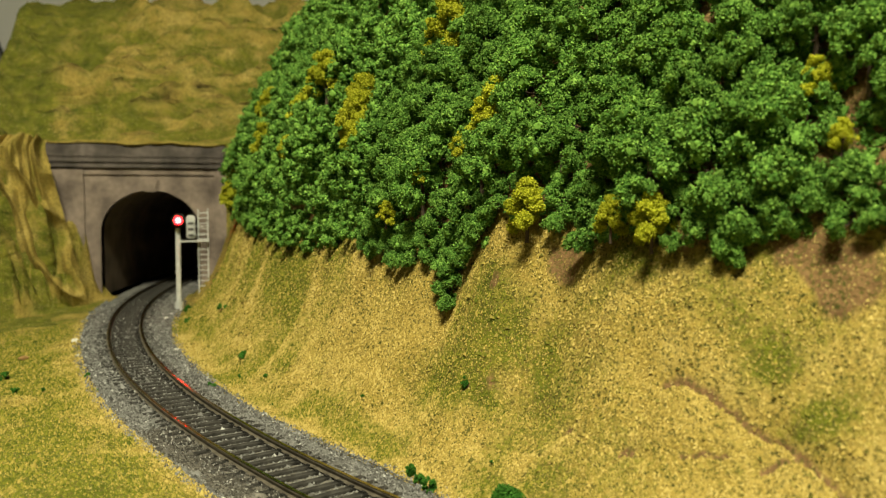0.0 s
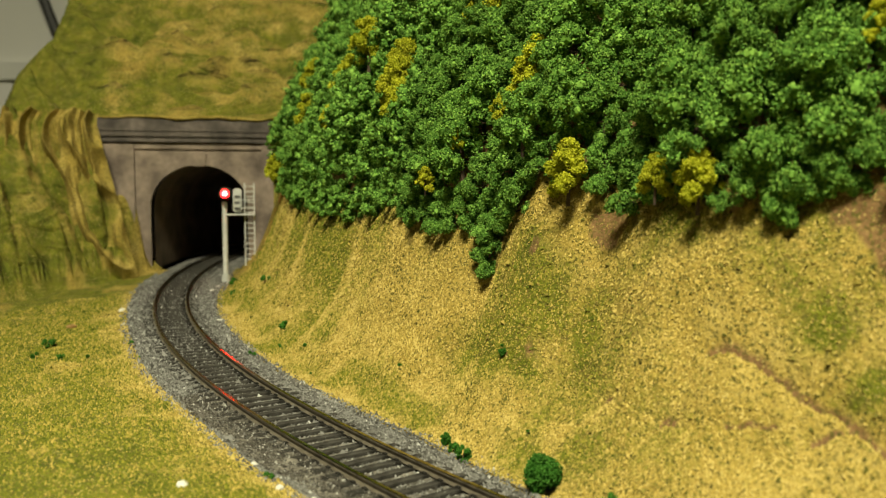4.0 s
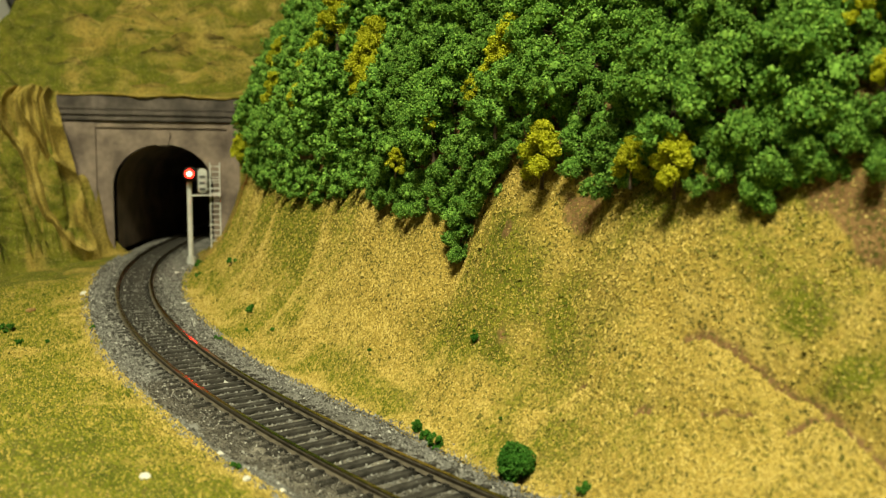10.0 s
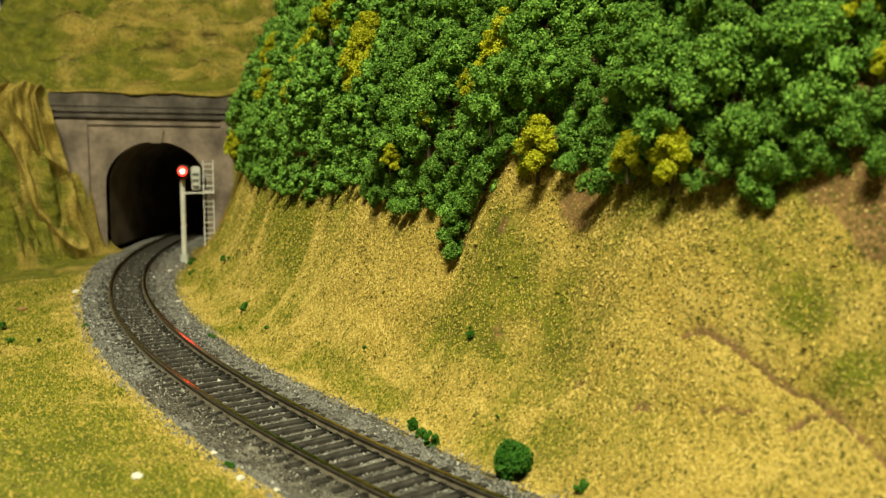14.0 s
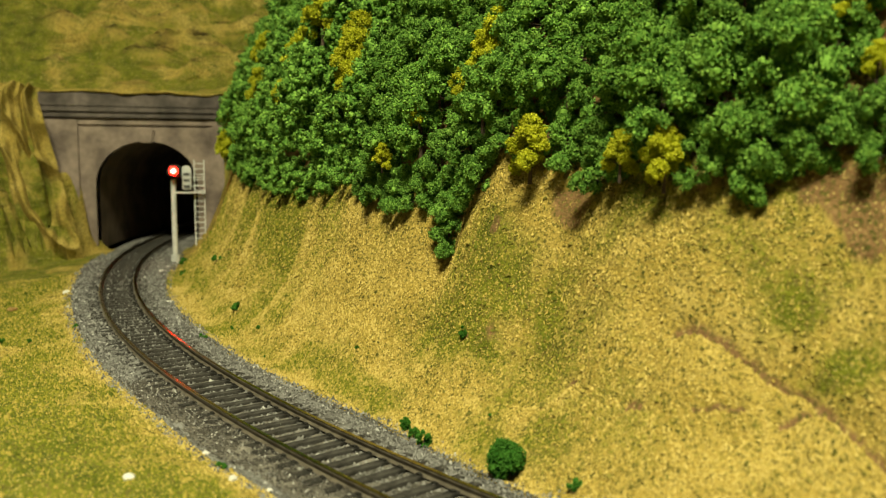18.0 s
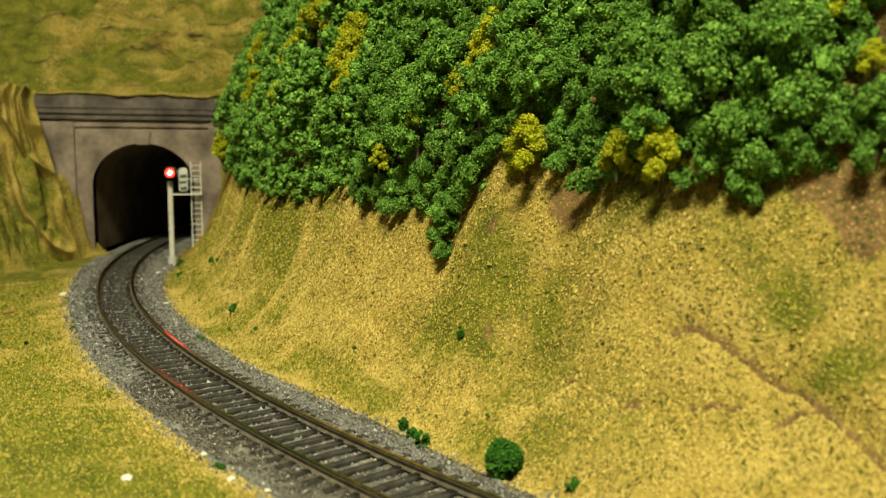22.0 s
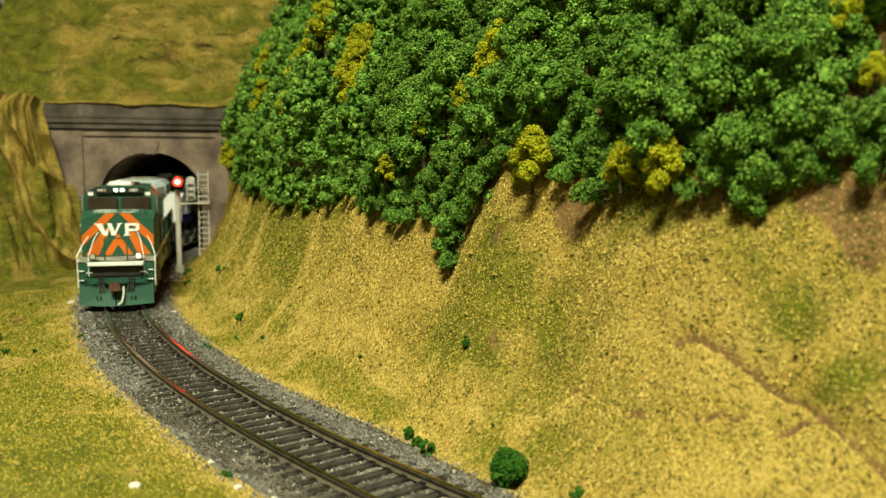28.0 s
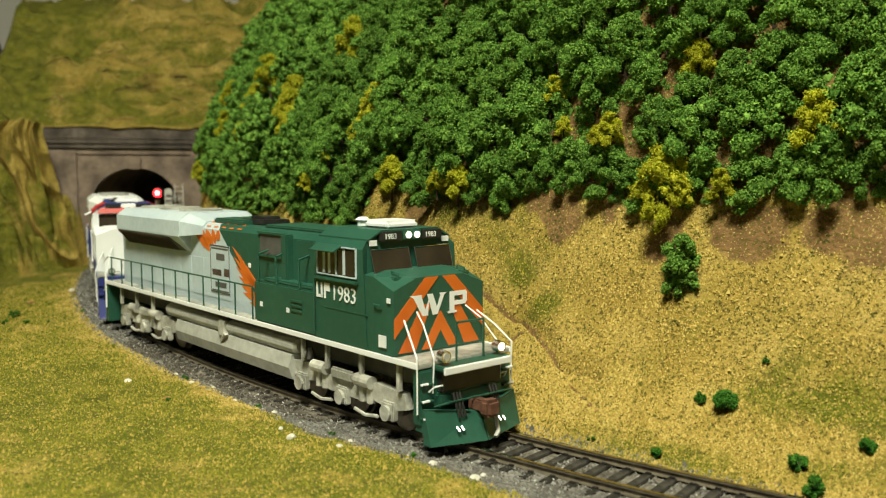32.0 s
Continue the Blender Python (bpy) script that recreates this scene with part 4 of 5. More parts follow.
# the yellow trees, by place along the line, height and size
YELLOW = [(32.4, 9.3, 1.1), (31.9, 10.1, 1.0), (33.0, 8.8, 0.75), (41.9, 9.2, 0.75), (41.4, 8.8, 0.65), (40.15, 8.1, 0.45), (38.95, 7.3, 0.35), (37.2, 6.1, 0.4), (44.05, 6.5, 0.9),
          (47.2, 6.3, 0.6), (48.45, 6.3, 0.75), (27.1, 11.5, 1.1), (22.95, 10.3, 0.8), (18.0, 9.4, 0.8), (13.0, 6.4, 1.0), (15.5, 11.0, 1.2), (37.2, 12.1, 1.1), (51.6, 9.1, 0.5),
          (54.1, 7.8, 0.6), (53.6, 7.6, 0.4), (56.45, 9.6, 0.7), (59.95, 7.9, 0.85), (52.3, 7.9, 0.4), (57.7, 6.3, 0.5), (24.5, 8.6, 0.6)]
rt = random.Random(5)
spots = []
for s, z, k in YELLOW:
    ob, p = plant(yellow, s, z, k * (1.2 if s < 43 else 1.0), rt.uniform(0, 360), 0.9 if s < 43 else 0.6, 0.62 * k)
    spots.append(p)


def stand(ob, s, d, sink=0.1):
    """Sets a single tree on the ground."""
    p = on_ground(s, d)
    ob.matrix_world = pose(p.x * K, p.y * K, (p.z - sink) * K)
    spots.append(p)


stand(tree("yellow_tree", "large yellow-green foam tree at the wood's lower edge", 0.95, 1.95, M["leaf_yellow"], 52, "yellow trees", lumps=190), 56.0, 4.5)
stand(tree("tree", "small green foam tree low in the gully", 0.62, 1.5, M["leaf"], 61, "woodland trees", column=True), 40.35, 5.45)
stand(tree("tree", "lone dark green foam tree on the open slope", 0.68, 1.55, M["leaf"], 66, "woodland trees", column=True), 56.85, 3.75)
stand(tree("tree", "green foam tree hanging over the soil bank", 0.55, 1.0, M["leaf"], 68, "woodland trees", column=True), 50.3, 4.55)
# first along the wood's edge, then the rest of the hillside; beyond s = 35 each tree is a thing of its own
far = []
NEAR = 35.0


def grow(s, z, size, out, sink):
    if s > NEAR:
        ob, p = plant(protos[rt.randrange(8)], s, z, size, rt.uniform(0, 360), out, sink)
    else:
        p = on_line(s, d_at_height(s, z) - out, z - sink)
        far.append((p, size, rt.uniform(0, 6.28), rt.randrange(3)))
    spots.append(p)


for s in np.arange(8, 66, 0.72):
    zl = float(np.interp(s, WOOD_S, WOOD_Z))
    if any(abs(s - a) < 0.6 * k and abs(zl - z) < 0.8 for a, z, k in YELLOW):
        continue
    grow(s + rt.uniform(-0.2, 0.2), zl + 0.3 + rt.uniform(-0.08, 0.3), rt.uniform(0.72, 1.0), 0.05, 0.42)
for _ in range(22000):
    s = rt.uniform(2, 67)
    z = rt.uniform(float(np.interp(s, WOOD_S, WOOD_Z)) + 0.7, float(np.interp(s, [0, 10, 20, 40, 66], [19, 18.5, 16.5, 13.5, 12.5])))
    q = on_line(s, d_at_height(s, z) - 0.2, z - 0.5)
    big = 1.7 if s < 16 else 1.12 if s < NEAR else 1.04
    if all((q - o).length > 0.9 * big for o in spots):
        grow(s, z, rt.uniform(0.85, 1.25) * big, rt.uniform(0.1, 0.6), 0.5)
woods = [tree("tree", "", 0.72 + 0.06 * i, 1.25 + 0.12 * i, M["leaf"], 71 + i, "", lumps=84, leaves=30, leaf_size=0.04) for i in range(3)]
shapes = []
for o in woods:
    crown = [c for c in o.children if c.name.startswith("crown")][0].data
    v = np.zeros(len(crown.vertices) * 3)
    crown.vertices.foreach_get("co", v)
    f = np.zeros(len(crown.polygons) * 3, np.int32)
    crown.polygons.foreach_get("vertices", f)
    shapes.append((v.reshape(-1, 3) / K, f.reshape(-1, 3)))
fv, ff, base = [], [], 0
for p, size, turn, i in far:
    v, f = shapes[i]
    ca, sa = math.cos(turn) * size, math.sin(turn) * size
    fv.append(np.stack([v[:, 0] * ca - v[:, 1] * sa, v[:, 0] * sa + v[:, 1] * ca, v[:, 2] * size], 1) + np.array(p))
    ff.append(f + base)
    base += len(v)
fv, ff = np.concatenate(fv) * K, np.concatenate(ff)
me = bpy.data.meshes.new("woodland")
me.vertices.add(len(fv))
me.vertices.foreach_set("co", fv.ravel())
me.loops.add(len(ff) * 3)
me.loops.foreach_set("vertex_index", ff.ravel().astype(np.int32))
me.polygons.add(len(ff))
me.polygons.foreach_set("loop_start", np.arange(0, len(ff) * 3, 3, dtype=np.int32))
me.update(calc_edges=True)
me.materials.append(M["leaf"])
tagged(new("woodland", me), "dense green foam-foliage woodland on the far hillside", "woodland", kind="stuff")
# low growth between the trees
rg = np.random.RandomState(21)
under = []
for _ in range(1200):
    s = rg.uniform(2, 67)
    z = rg.uniform(float(np.interp(s, WOOD_S, WOOD_Z)) + 0.6, float(np.interp(s, [0, 10, 20, 40, 66], [19.5, 19, 17, 14.5, 13.5])))
    p = on_line(s, d_at_height(s, z), z)
    under.append((np.array(p), rg.uniform(0.14, 0.3) * (1.5 if s < 25 else 1)))
uv, uf = leaf_cloud(under, 44, 0.036, rg)
tagged(raw_part("undergrowth", uv, uf, M["leaf"]), "green foam undergrowth between the trees", "undergrowth", kind="stuff")
for o in protos + woods + [yellow]:
    for c in (*o.children_recursive, o):
        bpy.data.objects.remove(c)


# ---- bushes, tufts and stones ----
def bush(name, label, s, d, size, height, seed, mat="leaf_bush", lumps=16, category="bush", group="trackside bushes", leaves=90):
    rnd = np.random.RandomState(seed)
    p = on_ground(s, d)
    ob = thing(name, label, category, group, at=tuple(p), turn=seed * 40)
    cl = []
    for _ in range(lumps):
        v = rnd.normal(size=3)
        v /= np.linalg.norm(v)
        cl.append((np.array((v[0] * size * 0.6, v[1] * size * 0.6, height * 0.48 + v[2] * height * 0.36)), size * rnd.uniform(0.16, 0.32)))
    v, f = leaf_cloud(cl, leaves, min(0.028, size * 0.1), rnd)
    raw_part("foliage", v, f, M[mat], ob)
    bm = bmesh.new()
    rod(bm, (0, 0, -0.15), (0, 0, height * 0.5), size * 0.09, 6, size * 0.04)
    part("stem", bm, M["bark"], ob)
    return ob


bush("bush", "round bright green foam bush at the ballast's edge", 46.55, 1.9, 0.42, 0.85, 1, lumps=48, leaves=130)
bush("bush", "small green foam bush at the ballast's edge", 44.0, 1.9, 0.2, 0.5, 2)
bush("bush", "small green foam bush at the ballast's edge", 43.5, 2.0, 0.16, 0.38, 3)
bush("bush", "small green foam bush at the ballast's edge", 42.85, 2.25, 0.17, 0.3, 4)
bush("bush", "low dark green foam bush on the slope", 43.0, 3.9, 0.12, 0.38, 5)
bush("bush", "flat dark green foam bush on the open slope", 58.6, 2.6, 0.32, 0.42, 6, lumps=20)
bush("bush", "flat dark green foam bush on the open slope", 57.95, 2.65, 0.16, 0.3, 7)
bush("bush", "small green foam bush beside the line", 60.5, 1.8, 0.24, 0.42, 8)
bush("bush", "small green foam bush beside the line", 60.9, 1.35, 0.26, 0.5, 9)
bush("bush", "small green foam bush beside the line", 57.35, 1.5, 0.16, 0.25, 10)
bush("bush", "small green foam bush beside the line", 61.8, 2.3, 0.2, 0.35, 12)
for i, (s, d, r) in enumerate([(28.4, 3.45, 0.24), (29.7, 2.9, 0.13), (31.9, 3.2, 0.14), (30.3, 1.75, 0.2), (48.3, 1.9, 0.18), (43.0, -2.4, 0.14), (23.5, -4.9, 0.32),
                               (26.6, -4.4, 0.2), (27.3, -3.5, 0.13), (26.6, -1.95, 0.16), (25.6, -5.3, 0.2), (34, 2.6, 0.1), (38.5, 3.6, 0.08), (15, 3.0, 0.25), (50.6, -2.5, 0.1),
                               (29.0, -1.95, 0.1), (47.3, -2.4, 0.12), (20.5, 4.2, 0.3), (53.5, -2.7, 0.1), (46.0, -4.4, 0.1), (59.3, 3.3, 0.12), (55.6, 1.5, 0.12), (45.0, 3.0, 0.08), (12, 3.1, 0.28)]):
    bush("weed", "tiny green foam weed on the turf", s, d, r, r * 1.3, 20 + i, lumps=7, category="weed", group="weeds", leaves=60)


def rock(name, label, s, d, size, mat, seed, group="stones"):
    rnd = np.random.RandomState(seed)
    bm = bmesh.new()
    bmesh.ops.create_icosphere(bm, subdivisions=2, radius=1.0)
    for v in bm.verts:
        v.co = Vector((v.co.x * size[0], v.co.y * size[1], v.co.z * size[2])) * (1 + 0.22 * noise.noise(v.co * 1.7 + Vector((seed, 0, 0))))
    ob = part(name, bm, M[mat])
    p = on_ground(s, d)
    ob.matrix_world = pose(p.x * K, p.y * K, (p.z + size[2] * 0.4) * K, rnd.uniform(-12, 12), rnd.uniform(-12, 12), rnd.uniform(0, 360))
    return tagged(ob, label, "stone", group)


rock("bark_chip", "flat brown chip lying on the turf", 20.6, -4.2, (0.5, 0.22, 0.10), "chip", 3, "chips")
rock("bark_chip", "flat brown chip lying on the turf", 45.3, -4.1, (0.16, 0.08, 0.05), "chip", 5, "chips")
for i, (s, d, r) in enumerate([(50.6, -3.75, 0.13), (50.0, -3.6, 0.07), (52.0, -3.5, 0.09), (51.5, -2.7, 0.08), (41.8, -2.2, 0.08), (43.8, -2.6, 0.1), (42.9, -4.2, 0.12), (44.6, -2.3, 0.09),
                               (46.4, -2.6, 0.08), (48.2, -2.5, 0.1), (54.0, -2.6, 0.12), (55.3, -2.8, 0.15), (55.0, -2.1, 0.09), (22.5, 1.9, 0.2), (18, -2.2, 0.22), (12.4, 2.0, 0.22)]):
    rock("stone", "small pale stone beside the track", s, d, (r, r * 0.8, r * 0.6), "pale_stone", 30 + i)


# ---- the train ----
def stock_pose(front):
    """The pose of a vehicle whose nose stands at front along the line; its bolsters lie on the line."""
    a, b = on_line(front - 4.1, 0.12), on_line(front - 17.7, 0.12)
    c = (a + b) / 2
    v = a - b
    return pose(c.x * K, c.y * K, 0, 0, 0, math.degrees(math.atan2(v.y, v.x)))


def loft(bm, sections, mat=0):
    """A closed body through sections, each a list of (x, y, z)."""
    rows = [[bm.verts.new(p) for p in s] for s in sections]
    n = len(rows[0])
    fs = [bm.faces.new(rows[0]), bm.faces.new(rows[-1][::-1])]
    for a, b in zip(rows, rows[1:]):
        fs += [bm.faces.new([a[i], b[i], b[(i + 1) % n], a[(i + 1) % n]]) for i in range(n)]
    bmesh.ops.recalc_face_normals(bm, faces=fs)
    for f in fs:
        f.material_index = mat
    return fs


def plate(bm, corners, thick):
    """A thin plate: an outline in space, thickened along its normal."""
    c = [Vector(p) for p in corners]
    n = (c[1] - c[0]).cross(c[2] - c[0]).normalized() * thick
    a = [bm.verts.new(p) for p in c]
    b = [bm.verts.new(p + n) for p in c]
    k = len(c)
    fs = [bm.faces.new(a), bm.faces.new(b[::-1])] + [bm.faces.new([a[i], b[i], b[(i + 1) % k], a[(i + 1) % k]]) for i in range(k)]
    bmesh.ops.recalc_face_normals(bm, faces=fs)


def pipe(bm, points, r, sides=6):
    for a, b in zip(points, points[1:]):
        rod(bm, a, b, r, sides)


def lettering(text, size, mat, parent, m, name="lettering", label=""):
    cu = bpy.data.curves.new("text", "FONT")
    cu.body, cu.size, cu.extrude, cu.align_x = text, size, 0.008, "LEFT"
    ob = bpy.data.objects.new("text", cu)
    scene.collection.objects.link(ob)
    me = bpy.data.meshes.new_from_object(ob.evaluated_get(bpy.context.evaluated_depsgraph_get()))
    bpy.data.objects.remove(ob)
    bm = bmesh.new()
    bm.from_mesh(me)
    bm.transform(m)
    set_back(bm)
    return part(name, bm, mat, parent, label)


BODY_X = [-10.5, -9.0, -2.5, 2.5, 6.5, 10.03]
BODY_TO = [-10.5, -9.0, -3.1, 1.9, 5.75, 9.25]


def set_back(bm):
    """The body over the walkway stands behind an open porch."""
    if max(v.co.x for v in bm.verts) > 10.04:
        return
    for v in bm.verts:
        if v.co.z > 2.0:
            v.co.x = float(np.interp(v.co.x, BODY_X, BODY_TO))


def build_loco(name, label, hood_rear, hood_front, cab_paint, nose_paint, roof_paint, pilot_paint, sill_paint, grey, lit, detailed):
    lo = thing(name, label, "locomotive", "the train")

    def P(nm, build, mat, lab="", parent=None, smooth=False):
        bm = bmesh.new()
        build(bm)
        set_back(bm)
        return part(nm, bm, mat, parent or lo, lab, smooth)

    def mirrored(nm, build, mat, lab="", parent=None):
        return [P(nm, lambda bm: build(bm, sgn), mat, lab, parent) for sgn in (-1, 1)]

    # frame and walkway
    # underframe in dark grey, which carries the shade between sill and bogies
    P("underframe", lambda bm: box(bm, -10.3, 10.0, -0.95, 0.95, 1.3, 1.95, 0.04), M["dark_grey"])
    P("walkway", lambda bm: box(bm, -10.5, 10.2, -1.52, 1.52, 1.92, 2.04, 0.02), grey)
    mirrored("sill_stripe", lambda bm, g: box(bm, -10.5, 10.2, *sorted((g * 1.521, g * 1.565)), 1.92, 2.07, 0.012), sill_paint, "white sill stripe")
    # long hood
    def hood(x0, x1, zt, bm, w=1.05, lean0=0.0, lean1=0.0):
        loft(bm, [[(x + lean * (1 - (z - 2.04) / (zt - 2.04)), y, z) for y, z in ((-w, 2.04), (-w, zt - 0.22), (-w + 0.16, zt - 0.04), (-w + 0.4, zt), (w - 0.4, zt), (w - 0.16, zt - 0.04), (w, zt - 0.22), (w, 2.04))]
                  for x, lean in ((x0, lean0), (x1, lean1))])
    rear = P("long_hood", lambda bm: hood(-9.6, -0.55, 4.85, bm, 1.05, 0, 3.1), hood_rear)
    front = P("hood_front", lambda bm: hood(-0.55, 6.6, 4.85, bm, 1.05, 3.1, 0), hood_front)
    # radiator flare with its dark slanted intakes
    P("radiator_housing", lambda bm: loft(bm, [[(x, -1.06, 3.75), (x, -1.52, 4.3), (x, -1.5, 4.85), (x, -1.15, 5.12), (x, 1.15, 5.12), (x, 1.5, 4.85), (x, 1.52, 4.3), (x, 1.06, 3.75)]
                                               for x in (-9.0, -2.5)]) + loft(bm, [[(x, s * 1.0, z) for s, z in ((-1.48, 4.3), (-1.45, 4.8), (-1.1, 5.05), (1.1, 5.05), (1.45, 4.8), (1.48, 4.3))] for x in (-9.0, -8.98)]), hood_rear)
    P("housing_end", lambda bm: loft(bm, [[(-2.5, -1.5, 4.32), (-2.5, -1.48, 4.84), (-2.5, -1.13, 5.1), (-2.5, 1.13, 5.1), (-2.5, 1.48, 4.84), (-2.5, 1.5, 4.32)],
                                          [(-1.5, -1.06, 4.42), (-1.5, -1.06, 4.7), (-1.5, -0.9, 4.86), (-1.5, 0.9, 4.86), (-1.5, 1.06, 4.7), (-1.5, 1.06, 4.42)]]), hood_rear)
    for g in (-1, 1):
        grille = P("radiator_grille", lambda bm: plate(bm, [(-8.8, g * 1.075, 3.74), (-2.9, g * 1.075, 3.74), (-3.5, g * 1.53, 4.27), (-8.8, g * 1.53, 4.27)], 0.02 * g), M["dark_grey"], "dark radiator intake")
        if detailed and g < 0:
            for i in range(24):
                x = -8.7 + i * 0.225
                P("slat", lambda bm: rod(bm, (x, g * 1.09, 3.73), (x, g * 1.55, 4.25), 0.018, 4), M["bark"], parent=grille)
    for x in (-8.0, -6.0, -4.0):
        P("radiator_fan", lambda bm: rod(bm, (x, 0, 5.1), (x, 0, 5.2), 0.8, 20), grey)
    P("brake_housing", lambda bm: box(bm, -1.2, 1.0, -0.8, 0.8, 4.8, 5.0, 0.05), roof_paint)
    P("exhaust", lambda bm: (box(bm, 0.2, 1.7, -0.5, 0.5, 4.84, 5.02, 0.04), box(bm, 0.5, 1.4, -0.3, 0.3, 5.0, 5.12, 0.03)), M["black"], "black exhaust outlet")
    P("roof_hatch", lambda bm: box(bm, 2.2, 5.8, -0.75, 0.75, 4.82, 4.93, 0.04), roof_paint)
    # doors and panels of the hood
    for g in (-1, 1):
        panel = P("electrical_cabinet", lambda bm: box(bm, 2.9, 6.5, *sorted((g * 1.0, g * 1.53)), 2.05, 3.32, 0.06), hood_front)
        P("cabinet_top", lambda bm: box(bm, 3.4, 6.5, *sorted((g * 1.0, g * 1.48)), 3.30, 3.42, 0.04), hood_front)
        P("screen", lambda bm: box(bm, 2.5, 3.95, *sorted((g * 1.03, g * 1.075)), 4.05, 4.68, 0.01), M["dark_grey"], "dark grey air screen")
        P("screen_frame", lambda bm: (box(bm, 2.4, 4.05, *sorted((g * 1.03, g * 1.12)), 4.68, 4.75), box(bm, 2.4, 4.05, *sorted((g * 1.03, g * 1.12)), 3.98, 4.05)), hood_front)
        P("vertical_duct", lambda bm: box(bm, 4.15, 4.5, *sorted((g * 1.0, g * 1.28)), 3.3, 4.75, 0.04), hood_front)
        P("side_door", lambda bm: box(bm, 4.75, 6.3, *sorted((g * 1.03, g * 1.10)), 3.4, 4.6, 0.02), hood_front)
        for i in range(3):
            P("louvre", lambda bm: box(bm, 5.2, 5.8, *sorted((g * 1.52, g * 1.56)), 2.62 + 0.14 * i, 2.68 + 0.14 * i), hood_front)
        if detailed:
            for i in range(9):
                x = -8.3 + i * 0.98
                P("hood_door", lambda bm: box(bm, x, x + 0.9, *sorted((g * 1.04, g * 1.068)), 2.3, 3.62, 0.012), hood_rear)
            for x, z in ((3.3, 2.55), (4.9, 2.55), (1.7, 3.55), (4.0, 3.75)):
                P("notice_plate", lambda bm: box(bm, x, x + 0.16, *sorted((g * (1.53 if z < 3 else 1.06), g * (1.545 if z < 3 else 1.075))), z, z + 0.14), M["white"], "small white notice plate")
    # cab
    def cab_section(x, zr, w=1.55):
        return [(x, -w, 2.06), (x, -w, 4.62), (x, -w + 0.22, 4.86), (x, -0.95, zr), (x, 0.95, zr), (x, w - 0.22, 4.86), (x, w, 4.62), (x, w, 2.06)]
    cab = P("cab", lambda bm: loft(bm, [cab_section(6.5, 5.02), cab_section(8.6, 5.06), [(8.95 if z < 4.0 else 8.78 if z < 4.8 else 8.68, y, z) for _, y, z in cab_section(0, 5.0)]]), cab_paint)
    P("cab_roof", lambda bm: loft(bm, [[(x, y, z) for y, z in ((-1.36, 4.83), (-0.95, 5.04), (0.95, 5.04), (1.36, 4.83), (1.36, 4.87), (0.95, 5.09), (-0.95, 5.09), (-1.36, 4.87))] for x in (6.45, 8.78)]), roof_paint)
    P("air_conditioner", lambda bm: box(bm, 7.4, 8.5, -0.55, 0.55, 5.05, 5.30, 0.09), M["white"], "white roof air conditioner")
    P("antenna_dome", lambda bm: (rod(bm, (6.9, -0.2, 5.05), (6.9, -0.2, 5.28), 0.16, 10), rod(bm, (6.9, -0.2, 5.25), (6.9, -0.2, 5.33), 0.22, 10, 0.12)), M["white"], "white antenna dome")
    for g in (-1, 1):
        win = P("side_window", lambda bm: box(bm, 6.72, 8.5, *sorted((g * 1.54, g * 1.56)), 3.88, 4.60), M["glass"], "dark cab side glass")
        for x0, x1, z0, z1 in ((6.68, 8.54, 3.84, 3.88), (6.68, 8.54, 4.60, 4.64), (6.68, 6.72, 3.84, 4.64), (8.5, 8.54, 3.84, 4.64), (7.58, 7.63, 3.88, 4.60)):
            P("window_frame", lambda bm: box(bm, x0, x1, *sorted((g * 1.54, g * 1.60)), z0, z1, 0.012), M["silver"] if detailed else cab_paint, parent=win)
        for x in (6.95, 7.2, 7.9):
            P("seat_post", lambda bm: box(bm, x, x + 0.12, *sorted((g * 1.555, g * 1.565)), 3.9, 4.58), M["silver"], "pale blind strip", parent=win)
        P("sunshade", lambda bm: plate(bm, [(6.75, g * 1.56, 4.66), (7.9, g * 1.56, 4.66), (7.9, g * 1.86, 4.5), (6.75, g * 1.86, 4.5)], 0.03 * g), cab_paint)
        P("cab_grab", lambda bm: pipe(bm, [(6.55, g * 1.6, 2.2), (6.55, g * 1.6, 3.7)], 0.03), cab_paint)
        for x in (3.2, 4.3, 5.6):
            P("stanchion_rail", lambda bm: pipe(bm, [(x, g * 1.5, 3.3), (x - 0.05, g * 1.5, 4.1), (x - 0.1, g * 1.12, 4.2)], 0.035), cab_paint)
        P("armrest", lambda bm: box(bm, 6.6, 8.6, *sorted((g * 1.54, g * 1.66)), 3.70, 3.79, 0.02), cab_paint)
        P("cab_door", lambda bm: box(bm, 6.35, 6.52, *sorted((g * 1.1, g * 1.5)), 2.3, 4.6, 0.02), cab_paint)
        # the windscreen, one pane each side of the centre post
        a, b = (-1.32, -0.1) if g < 0 else (0.1, 1.32)
        pane = P("windscreen", lambda bm: plate(bm, [(8.965, a, 4.03), (8.965, b, 4.03), (8.80, b, 4.62), (8.80, a, 4.60)], 0.012), M["glass"], "dark brown windscreen glass")
        P("pane_trim", lambda bm: pipe(bm, [(8.985, a, 4.03), (8.985, b, 4.03), (8.82, b, 4.62), (8.82, a, 4.60), (8.985, a, 4.03)], 0.014, 5), M["chrome"] if detailed else cab_paint, "pale window gasket", parent=pane)
        nb = P("number_board", lambda bm: box(bm, 8.62, 8.90, *sorted((g * 0.34, g * 1.0)), 4.80, 5.05, 0.02), M["black"], "black number board")
        if lit:
            lettering("1983", 0.2, M["white"], nb, Matrix.Translation((8.905, g * 0.67 - 0.27, 4.86)) @ Euler((math.pi / 2, 0, math.pi / 2)).to_matrix().to_4x4(), "number", "white road number")
            P("maker_bar", lambda bm: box(bm, 8.75, 8.80, *sorted((g * 1.1, g * 1.32)), 4.70, 4.84), M["white"], "white lettering bar")
    bar = P("headlight_bar", lambda bm: box(bm, 8.6, 8.88, -0.32, 0.32, 4.8, 5.08, 0.03), cab_paint)
